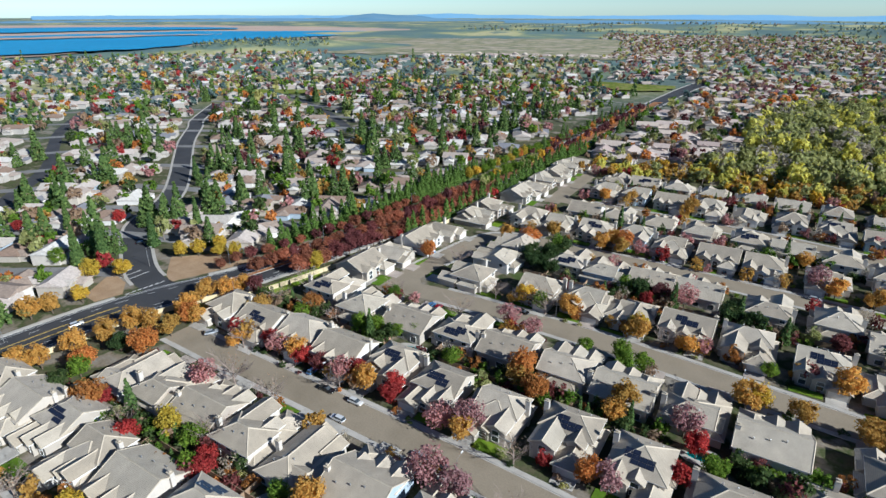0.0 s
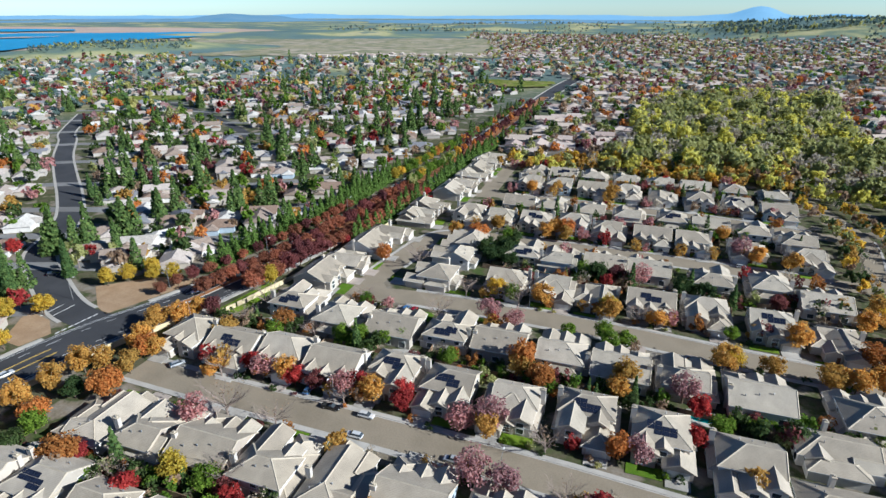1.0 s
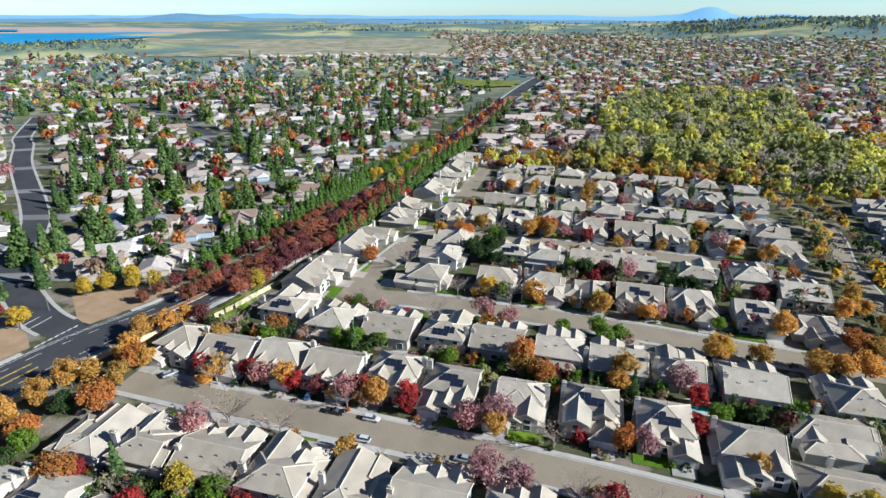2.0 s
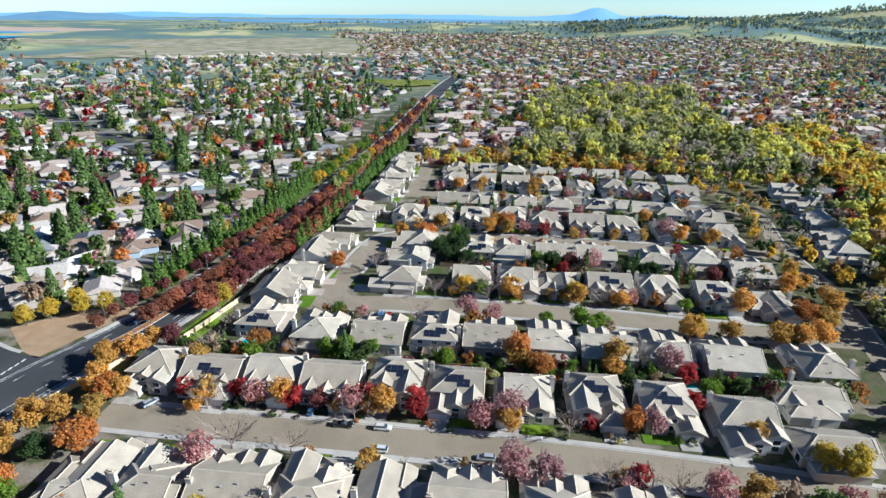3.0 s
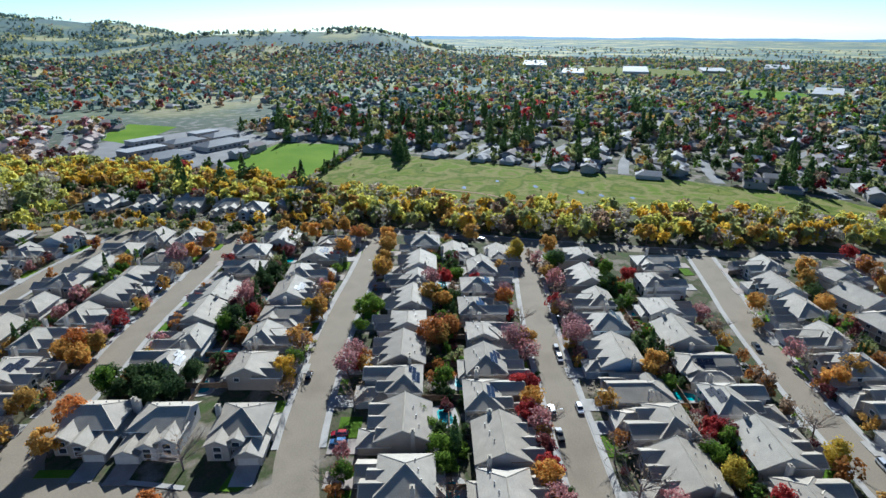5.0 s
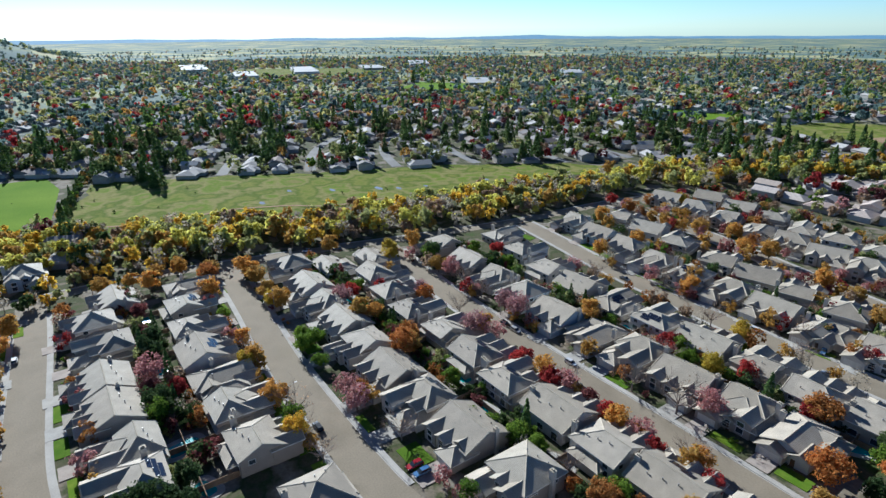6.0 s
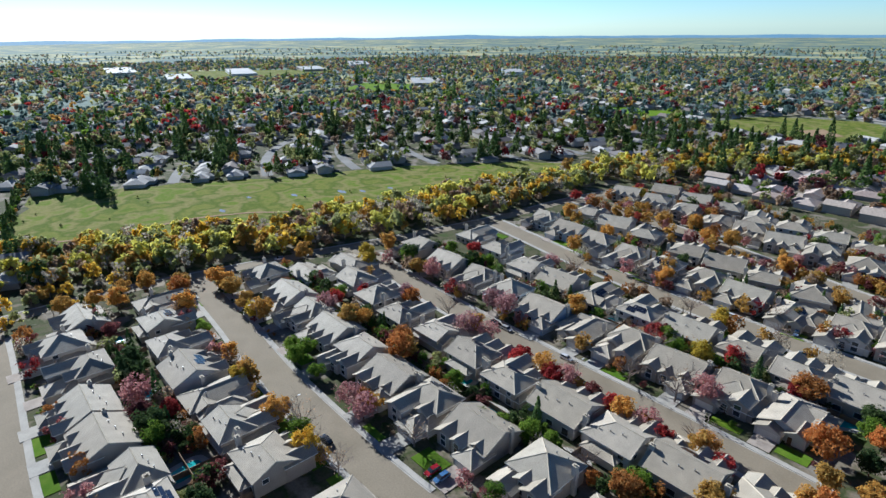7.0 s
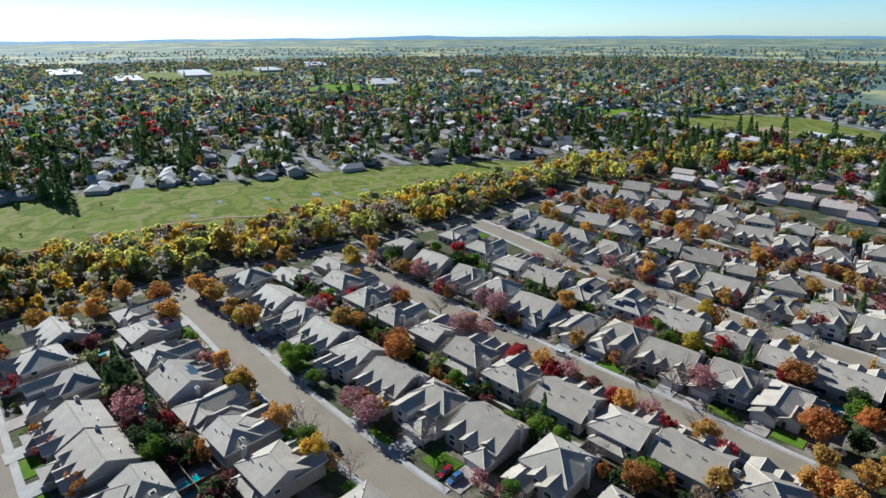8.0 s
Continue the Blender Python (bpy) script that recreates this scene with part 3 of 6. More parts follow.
def roof_mesh(spec):
    cs, rs = roof_shape(*spec)
    hip0, hip1 = spec[6], spec[7]
    up = Vector((0, 0, THICK))
    top = [Vector(p) + up for p in cs + rs]
    bot = [Vector(p) for p in cs + rs]
    s = Soup()
    faces = [(0, 1, 5, 4), (2, 3, 4, 5)]
    if hip1:
        faces.append((1, 2, 5))
    if hip0:
        faces.append((3, 0, 4))
    s.v = [tuple(p) for p in top + bot]
    loop = [0, 1] + ([] if hip1 else [5]) + [2, 3] + ([] if hip0 else [4])
    for f in faces:
        s.f.append(f)
        s.i.append(0)
        s.f.append(tuple(6 + k for k in reversed(f)))
        s.i.append(1)
    for k, a in enumerate(loop):
        b = loop[(k + 1) % len(loop)]
        s.f.append((a, 6 + a, 6 + b, b))
        s.i.append(1)
    caps = Soup()
    lines = [(4, 5)] if (top[4] - top[5]).length > 0.2 else []
    if hip0:
        lines += [(0, 4), (3, 4)]
    else:
        lines += [(0, 4), (3, 4)]
    lines += [(1, 5), (2, 5)]
    for a, b in lines:
        p, q = top[a], top[b]
        if (p - q).length > 0.2:
            caps.bar(p, q, 0.42, 0.12)
    return s.mesh("roof", [M_ROOF, M_TRIM]), caps.mesh("ridge_cap", [M_CAP])


def window(parent, x, y, z, w, h, face, plain=False):
    """One frame with its reveal; the pane is a part of it. face: 0 front, 1 right, 2 back, 3 left."""
    t, o = 0.12, -0.1
    W, H = w / 2 + t, h / 2 + t
    ring = lambda a, b, d: [(-a, d, -b), (a, d, -b), (a, d, b), (-a, d, b)]
    vs = ring(W, H, 0.02) + ring(W, H, o) + ring(w / 2, h / 2, o) + ring(w / 2, h / 2, -0.03)
    fs = [(4 * s + k, 4 * s + (k + 1) % 4, 4 * s + 4 + (k + 1) % 4, 4 * s + 4 + k) for s in range(3) for k in range(4)]
    idx = [0] * len(fs)
    if plain:
        fs.append((12, 13, 14, 15))
        idx.append(1)
    ob = part("window", mesh_from("window", vs, fs, [M_TRIM, M_GLASS], idx), parent, "white framed window", pose(x, y, z, 0, 0, (0, 90, 180, 270)[face]))
    if not plain:
        gl = Soup()
        gl.box(-w / 2, w / 2, -0.05, 0.02, -h / 2, h / 2)
        part("pane", gl.mesh("pane", [M_GLASS]), ob, "dark reflecting glass pane")
    return ob


def house_template(blocks, garage, chimney, solar, flip, plain=False):
    """blocks: cx, cy, w, d, eave height, ridge axis, hipped low end, hipped high end, pitch; the street lies towards -y."""
    f = -1 if flip else 1
    B = []
    for cx, cy, w, d, z, ax, h0, h1, pt in blocks:
        if flip and ax == 'x':
            h0, h1 = h1, h0
        B.append((cx * f * 1.02, cy * 1.08, w * 1.02, d * 1.08, z * 0.92, ax, h0, h1, pt))
    root = new("house")
    body = Soup()
    for cx, cy, w, d, z, ax, h0, h1, pt in B:
        x0, x1, y0, y1 = cx - w / 2, cx + w / 2, cy - d / 2, cy + d / 2
        body.box(x0, x1, y0, y1, -0.2, z)
        if ax == 'x':
            g = z + d / 2 * pt
            for hip, xe, dr in ((h0, x0, 1), (h1, x1, -1)):
                if not hip:
                    xi = xe + dr * 0.3
                    body.add([(xe, y0, z), (xe, y1, z), (xe, cy, g), (xi, y0, z), (xi, y1, z), (xi, cy, g)], [(0, 1, 2), (3, 5, 4), (0, 2, 5, 3), (1, 4, 5, 2), (0, 3, 4, 1)])
        else:
            g = z + w / 2 * pt
            for hip, ye, dr in ((h0, y0, 1), (h1, y1, -1)):
                if not hip:
                    yi = ye + dr * 0.3
                    body.add([(x0, ye, z), (x1, ye, z), (cx, ye, g), (x0, yi, z), (x1, yi, z), (cx, yi, g)], [(0, 1, 2), (3, 5, 4), (0, 2, 5, 3), (1, 4, 5, 2), (0, 3, 4, 1)])
    part("wall", body.mesh("wall", [M_WALL]), root)
    for spec in B:
        rm, cm = roof_mesh(spec)
        r = part("roof", rm, root, "pale beige concrete tile roof")
        part("ridge_cap", cm, r)

    def buried(x, y, own):
        return any(b is not own and abs(x - b[0]) < b[2] / 2 + 0.1 and abs(y - b[1]) < b[3] / 2 + 0.1 for b in B)

    main = B[0]
    cx, cy, w, d, z = main[:5]
    two = z > 4.4
    for face, ex, ey, span in ((2, 0, cy + d / 2, w), (1, cx + w / 2, 0, d), (3, cx - w / 2, 0, d)):
        n = 3 if face == 2 else 2
        for k in range(n):
            o = (k + 0.5) / n * span - span / 2
            x, y = (cx + o, ey) if face == 2 else (ex, cy + o)
            if buried(x, y, main):
                continue
            if two:
                window(root, x, y, z - 1.3, 1.5, 1.2, face, plain)
            if face == 2:
                window(root, x, y, 1.4, 2.0, 1.6 if k else 2.1, face, plain)
    for b in B[1:]:
        x, y = b[0], b[1] - b[3] / 2
        if b is not B[garage] and b[4] > 3.4 and not buried(x, y - 0.2, b):
            window(root, x, y, b[4] - 1.2, min(1.8, b[2] - 1.4), 1.3, 0, plain)
            window(root, x, y, 1.5, min(1.8, b[2] - 1.4), 1.5, 0, plain)
    gb = B[garage]
    gx, gy = gb[0], gb[1] - gb[3] / 2
    gw = min(4.9, gb[2] - 0.9)
    g = Soup()
    g.box(gx - gw / 2, gx + gw / 2, gy - 0.06, gy + 0.04, 0.02, 2.2)
    for k in range(1, 4):
        g.box(gx - gw / 2, gx + gw / 2, gy - 0.085, gy - 0.06, k * 0.55 - 0.04, k * 0.55)
    part("garage_door", g.mesh("garage_door", [M_GARAGE]), root, "pale panelled garage door")
    dx = gx - f * (gb[2] / 2 + 1.6) * (1 if gb[0] * f > 0 else -1)
    ys = [b[1] - b[3] / 2 for b in B if abs(dx - b[0]) < b[2] / 2]
    if ys:
        dd = Soup()
        dd.box(dx - 0.5, dx + 0.5, min(ys) - 0.07, min(ys) + 0.03, 0.05, 2.15)
        part("front_door", dd.mesh("front_door", [M_DOOR]), root, "dark wooden front door")
    chx, chy, chz = chimney[0] * 1.02, chimney[1] * 1.08, chimney[2] * 0.94
    c = Soup()
    c.box(f * chx - 0.65, f * chx + 0.65, chy - 0.5, chy + 0.5, 0, chz)
    ch = part("chimney", c.mesh("chimney", [M_BRICKC]), root, "boxed stucco chimney")
    c = Soup()
    c.box(f * chx - 0.72, f * chx + 0.72, chy - 0.57, chy + 0.57, chz, chz + 0.14)
    c.box(f * chx - 0.3, f * chx + 0.3, chy - 0.25, chy + 0.25, chz + 0.18, chz + 0.5)
    part("chimney_cap", c.mesh("chimney_cap", [M_CAP]), ch)
    # vents and panels on the main roof
    axis, pt = main[5], main[8]

    def on_roof(x, y):
        off = abs(y - cy) if axis == 'x' else abs(x - cx)
        half = (d if axis == 'x' else w) / 2
        return z + (half - off) * pt + THICK

    for k in range(0 if plain else 3):
        vx, vy = cx + (k - 1) * w * 0.22 + 0.7, cy + d * (0.17 + 0.06 * k)
        v = Soup()
        zz = on_roof(vx, vy)
        v.tube((vx, vy, zz - 0.2), (vx, vy, zz + 0.5), 0.13, 0.13, 6)
        v.tube((vx, vy, zz + 0.5), (vx, vy, zz + 0.58), 0.2, 0.12, 6)
        part("roof_vent", v.mesh("roof_vent", [M_VENT]), root, "small grey roof vent")
    if solar:
        sgn = {"east": 1, "west": -1, "back": 1, "front": -1}[solar]
        for a in range(4):
            for b in range(3):
                if (a, b) in ((0, 2), (3, 0), (1, 2) if flip else (2, 0)):
                    continue
                s = Soup()
                if axis == 'x':
                    x0 = cx - 3.6 + a * 1.75
                    y0 = cy + sgn * (d * 0.12 + b * 1.1)
                    y1 = y0 + sgn * 1.02
                    za, zb = on_roof(x0, y0) + 0.1, on_roof(x0, y1) + 0.1
                    pts = [(x0, y0, za), (x0 + 1.68, y0, za), (x0 + 1.68, y1, zb), (x0, y1, zb)]
                else:
                    y0 = cy - 2.6 + a * 1.75
                    x0 = cx + sgn * (w * 0.12 + b * 1.1)
                    x1 = x0 + sgn * 1.02
                    za, zb = on_roof(x0, y0) + 0.1, on_roof(x1, y0) + 0.1
                    pts = [(x0, y0, za), (x1, y0, zb), (x1, y0 + 1.68, zb), (x0, y0 + 1.68, za)]
                dn = [(p[0], p[1], p[2] - 0.05) for p in pts]
                s.add(pts + dn, [(0, 1, 2, 3), (7, 6, 5, 4), (0, 4, 5, 1), (1, 5, 6, 2), (2, 6, 7, 3), (3, 7, 4, 0)])
                part("solar_panel", s.mesh("solar_panel", [M_SOLAR]), root, "dark blue solar panel")
    root["front"] = gy
    root["gx"] = gx
    root["gw"] = gw
    return root


P5 = 0.48
KINDS = [
    ([(0.8, 2.6, 11.4, 8.6, 5.4, 'x', 0, 1, P5), (0, 0.4, 15, 13.6, 3.0, 'x', 1, 1, P5), (-4.0, -6.0, 6.4, 6.4, 3.1, 'y', 0, 0, P5), (3.6, -3.4, 5.2, 7, 5.0, 'y', 0, 0, P5), (0.2, -5.2, 3.2, 4, 3.8, 'y', 0, 0, 0.55),
      (-4.6, 3.0, 4.0, 5.6, 4.4, 'x', 0, 0, 0.5)], 2, (7.4, 3, 8.2)),
    ([(0, 3.4, 13.0, 8.8, 5.7, 'x', 1, 1, P5), (0.3, 1.2, 15, 12.4, 3.0, 'x', 1, 1, P5), (-3.2, -2.6, 6.0, 9.2, 5.5, 'y', 0, 0, P5), (3.6, -5.0, 6.6, 8, 3.1, 'y', 1, 0, P5), (3.2, -0.6, 4.2, 5.4, 5.4, 'y', 0, 0, 0.55)], 3, (-7.2, 4.5, 8.2)),
    ([(0, 2.2, 13, 10.5, 5.3, 'x', 0, 1, P5), (-4.4, -3.4, 4.5, 7, 5.0, 'y', 0, 0, 0.55), (-0.1, -4.6, 4.4, 6.5, 4.3, 'y', 0, 0, 0.55), (4.2, -5.9, 5.6, 6.5, 3.1, 'y', 0, 0, P5), (0.5, 7.4, 9, 4.2, 2.9, 'x', 1, 1, 0.4),
      (6.6, 1.5, 3.0, 8, 3.0, 'y', 1, 1, 0.4)], 3, (7.6, 5, 8.0)),
    ([(-1.6, 0.8, 10.0, 15.5, 3.9, 'y', 0, 1, 0.42), (4.9, 1.6, 5.6, 11.4, 3.3, 'y', 1, 1, 0.42), (-3.4, -6.8, 6.2, 4.8, 3.1, 'y', 0, 0, P5), (2.6, -4.8, 4.4, 5.4, 3.6, 'y', 0, 0, 0.5), (1.5, 4.6, 6, 5, 4.0, 'x', 0, 0, 0.46)], 2, (-6.6, 2, 7.2)),
    ([(0, 1.4, 12.4, 11.6, 5.7, 'x', 1, 1, P5), (4.0, -5.8, 6.4, 6.4, 3.1, 'y', 0, 0, P5), (-3.6, -4.6, 5.4, 5.6, 5.1, 'y', 0, 0, 0.5), (0.5, 7.2, 8, 4, 3.0, 'x', 1, 1, 0.4), (0.4, -3.9, 3.4, 4.4, 5.4, 'y', 0, 0, 0.55), (6.2, 2.5, 3, 7, 3.0, 'y', 1, 1, 0.4)], 1, (-6.6, 3, 8.6)),
    ([(0, 1.2, 15.0, 12.6, 4.6, 'x', 0, 0, P5), (-4.9, -3.8, 4.6, 6.4, 4.8, 'y', 0, 0, 0.52), (-0.3, -4.0, 4.0, 5.6, 4.6, 'y', 0, 0, 0.52), (4.4, -5.6, 6.2, 7, 3.1, 'y', 1, 0, P5), (4.6, -2.0, 3.6, 5, 4.9, 'y', 0, 0, 0.55)], 3, (7.6, 3.5, 8.0)),
]
WORDS = ["two-storey pale stucco house with beige tile gables", "two-storey stucco house with hipped beige tile roof", "stucco house with three staggered beige tile gables",
         "low stucco house with long beige tile roof", "square two-storey house with hipped beige tile roof", "broad stucco house with plain back roof and dormers"]
TEMPLATES = {}


def house_at(kind, flip, solar, x, y, turn, street=None, plain=False):
    """turn: degrees, 0 faces -y. street: distance from the house's middle to the kerb, for its driveway."""
    key = (kind, flip, solar, plain)
    if key not in TEMPLATES:
        bl, ga, ch = KINDS[kind]
        TEMPLATES[key] = house_template(bl, ga, ch, solar, flip, plain)
        tagged(TEMPLATES[key], WORDS[kind] + (" and solar panels" if solar else ""), "house", group="suburban tile-roofed houses")
        TEMPLATES[key].matrix_basis = pose(x, y, 0, 0, 0, turn)
        ob = TEMPLATES[key]
    else:
        ob = copy_thing(TEMPLATES[key], pose(x, y, 0, 0, 0, turn))
    if street:
        gx, gy, gw = TEMPLATES[key]["gx"], TEMPLATES[key]["front"], TEMPLATES[key]["gw"]
        s = Soup()
        s.box(gx - gw / 2 - 0.3, gx + gw / 2 + 0.3, -street + 0.1, gy + 0.3, -0.1, 0.19)
        dr = new("driveway", s.mesh("driveway", [M_DRIVE]))
        dr.matrix_basis = pose(x, y, 0, 0, 0, turn)
        tagged(dr, "concrete driveway in front of a garage", "driveway", kind="structure")
        rnd = random.Random(int(x * 7 + y * 3))
        sg = -1 if gx > 0 else 1
        s = Soup()
        a, b = sorted((gx + sg * (gw / 2 + 0.9), sg * 7.4))
        deep = min(-street + 1.8 + rnd.uniform(2.5, 6), -6.2)
        s.box(a, b, -street + 1.7, deep, -0.1, 0.14)
        if rnd.random() < 0.5:
            lw = new("lawn", s.mesh("lawn", [M_LAWN]))
            lw.matrix_basis = pose(x, y, 0, 0, 0, turn)
            tagged(lw, "clipped green front lawn beside a driveway", "lawn", kind="structure")
    return ob


def xy(text):
    return [tuple(float(v) for v in p.split(",")) for p in text.split()]


# rows of houses: middle points, the way they face (0 south, 90 east, 180 north, -90 west), kerb distance
ROWS = [
    ("-150,71 -134,71 -117,72 -100,72 -83,72 -66,73 -47,71 -28,70 -8,68 17,66", 180, 15.5, "3 0 5 1 3 5 4 0 5 2"),
    ("-157,111 -140,110 -123,111 -106,111 -88,112 -71,111 -53,110 -34,111 -16,110 3,106", 0, 13.2, "4 5 2 5 1 2 0 1 4 2"),
    ("-138,143 -118,137 -98,138 -80,141 -63,140 -44,140 -27,138 -9,138 9,136 34,134", 180, 18.0, "1 4 5 1 5 2 5 0 5 4"),
    ("-71,181 -53,182 -37,181 -19,182 -1,180 19,178 37,174", 0, 13.5, "2 0 3 5 1 2 3"),
    ("-70,212 -55,210 -37,212 -20,212 3,209 23,211 39,202", 180, 15.0, "1 0 5 5 1 4 5"),
    ("-107,252 -91,251 -73,252 -55,254 -38,250 -19,250 -2,248 20,247 43,243", 0, 14.0, "1 0 2 1 0 5 2 3 0"),
    ("-86,279 -69,277 -49,277 -30,276 -10,276 7,274 25,271 42,264", 180, 14.0, "5 1 2 0 4 5 1 2"),
    ("-88,318 -71,317 -52,316 -33,315 -14,314 5,313 24,311 42,306", 0, 14.0, "0 2 5 1 3 4 0 5"),
    ("-90,345 -72,344 -53,343 -34,342 -15,341 4,340 24,338 44,334", 180, 0, "3 5 1 0 2 5 4 0"),
    ("-127,46 -109,46 -91,46 -72,46 -54,46 -35,44 -13,38 10,31 -144,48 -160,47 -178,47", 0, 16.0, "0 5 1 3 5 2 1 3 2 5 0"),
    ("-38,-2 -57,2 -75,4 -93,5 -110,6 -128,8 -145,9 -161,9 -179,9 -18,-6 3,-11", 180, 14.0, "2 0 4 1 5 3 0 2 1 5 0"),
    ("-48,-28 -73,-22 -91,-20 -109,-16 -127,-12 -145,-8 -163,-3 -28,-34 -8,-38", 12, 18.0, "1 2 5 0 4 3 1 5 0"),
    ("-42,-80 -62,-76 -80,-71 -98,-66 -115,-62 -133,-57 -150,-52 -22,-84 0,-88", 192, 16.0, "0 3 2 5 1 4 0 2 5"),
    ("-36,-106 -56,-102 -75,-97 -93,-92 -111,-88 -129,-83 -148,-78 -14,-112", 12, 0, "5 0 3 1 2 0 4 5"),
    ("-141,164 -139,181 -137,198 -135,214 -131,240", 90, 15.0, "5 3 5 3 0"),
    ("-131,257 -128,286 -127,303 -127,320 -126,338 -126,356 -125,374", 90, 13.0, "2 5 3 0 5 1 3"),
    ("-98,199 -97,216 -99,178", -90, 16.8, "2 2 4"),
    ("24,118 21,98", 90, 0, "3 3"),
    ("105,295 99,268 96,246 89,229 106,322", -90, 0, "0 5 2 4 1"),
]
SOLAR = {(-71, 111): "front", (-88, 112): "west", (-34, 111): "front", (-138, 143): "back", (-91, 46): "back", (-144, 48): "front", (-158, 48): "back", (-47, 71): "back", (-53, 254): "front", (-75, 4): "front", (-19, 182): "front"}
for ri, (pts, turn, street, kinds) in enumerate(ROWS):
    for i, ((x, y), kd) in enumerate(zip(xy(pts), kinds.split())):
        sol = SOLAR.get((int(x), int(y)))
        if sol == "west" or (sol is None and (i * 5 + ri * 4) % 7 == 2):
            sol = "front" if turn in (0, 12) else "back"
        house_at(int(kd), (i * 7 + ri * 3) % 5 in (1, 3), sol, x, y, turn, street, ri in (6, 7, 8, 11, 12, 13, 15, 18))


# ---- trees ----
BUCKET = {}
# garden pools: x, y, length, width, turn
POOLS = ((-91, 126, 7, 4, 10), (-75, 121, 5, 3.5, 0), (-58, 198, 8.5, 5, 100), (-76, 197, 6, 3.5, 20), (-35, 53, 8.5, 4.5, 15), (-158, 59, 8, 4.5, 30), (-5, 125, 6, 3.5, 0), (23, 194, 6, 3.5, 0), (-83, 57, 7, 4, 80), (-17, 196, 5, 3.5, 40), (-118, 125, 6, 3.5, 0), (-139, 132, 6, 3, 0))


def by_pool(x, y, d):
    return any(math.hypot(x - p[0], y - p[1]) < d for p in POOLS)


def tree_stuff(kind, x, y, size, tier):
    """A tree of the woods and far gardens, gathered to be built in one sheet of its kind."""
    if tier != 3 or not by_pool(x, y, 7.5):
        BUCKET.setdefault((kind, tier), []).append((x, y, size))

def quads_mesh(name, corners, mat):
    """corners: n x 4 x 3 array of leaf corners."""
    n = len(corners)
    me = bpy.data.meshes.new(name)
    me.vertices.add(4 * n)
    me.vertices.foreach_set("co", np.ascontiguousarray(corners, dtype=np.float32).ravel())
    me.loops.add(4 * n)
    me.loops.foreach_set("vertex_index", np.arange(4 * n, dtype=np.int32))
    me.polygons.add(n)
    me.polygons.foreach_set("loop_start", np.arange(0, 4 * n, 4, dtype=np.int32))
    me.materials.append(mat)
    me.update(calc_edges=True)
    me.validate()
    return me


def leaves(rng, centres, size, out=None):
    """Bent little blades of leaves round the centres, turned at random and a little outwards."""
    n = len(centres)
    nrm = rng.normal(size=(n, 3))
    nrm[:, 2] = np.abs(nrm[:, 2]) * 0.8 + 0.15
    if out is not None:
        nrm = nrm * 0.7 + out
    nrm /= np.linalg.norm(nrm, axis=1)[:, None] + 1e-9
    a = np.cross(nrm, rng.normal(size=(n, 3)))
    a /= np.linalg.norm(a, axis=1)[:, None] + 1e-9
    b = np.cross(nrm, a)
    s = size * rng.uniform(0.6, 1.35, size=(n, 1))
    t = s * rng.uniform(0.55, 1.0, size=(n, 1))
    c = centres
    return np.stack([c - a * s, c - b * t + nrm * s * 0.25, c + a * s, c + b * t - nrm * s * 0.2], axis=1)


def round_crown(rng, n, clumps, size, wide=1.0, tall=1.0):
    """A crown 2 units across from 0 to 2 in height, of clumps with gaps between them."""
    cs = []
    while len(cs) < clumps:
        p = rng.uniform(-1, 1, 3)
        r = np.linalg.norm(p)
        if 0.2 < r < 0.88:
            cs.append(p)
    cs = np.array(cs)
    rad = rng.uniform(0.2, 0.48, clumps)
    k = rng.integers(0, clumps, n)
    d = rng.normal(size=(n, 3))
    d /= np.linalg.norm(d, axis=1)[:, None]
    p = cs[k] + d * rad[k][:, None] * (rng.uniform(0.25, 1, (n, 1)) ** 0.5)
    p[:, 2] = np.maximum(p[:, 2], -0.85 + 0.1 * rng.uniform(size=n))
    q = p * np.array([wide, wide, tall]) + np.array([0, 0, tall])
    return leaves(rng, q, size, p * 0.8)


def cone_crown(rng, n, size, slim=0.33):
    """A conifer 2 units tall: whorls of drooping boughs that taper to the tip."""
    h = rng.uniform(0, 1, n) ** 1.5
    ang = rng.uniform(0, math.tau, n)
    tier = 0.88 + 0.12 * np.sin(h * 55 + 2.2 * np.sin(ang * 3))
    r = slim * (1.02 - h) ** 0.85 * tier * rng.uniform(0.72, 1.06, n)
    p = np.stack([r * np.cos(ang), r * np.sin(ang), 0.12 + h * 1.88], axis=1)
    out = np.stack([np.cos(ang), np.sin(ang), np.full(n, 0.35)], axis=1)
    return leaves(rng, p, size, out)


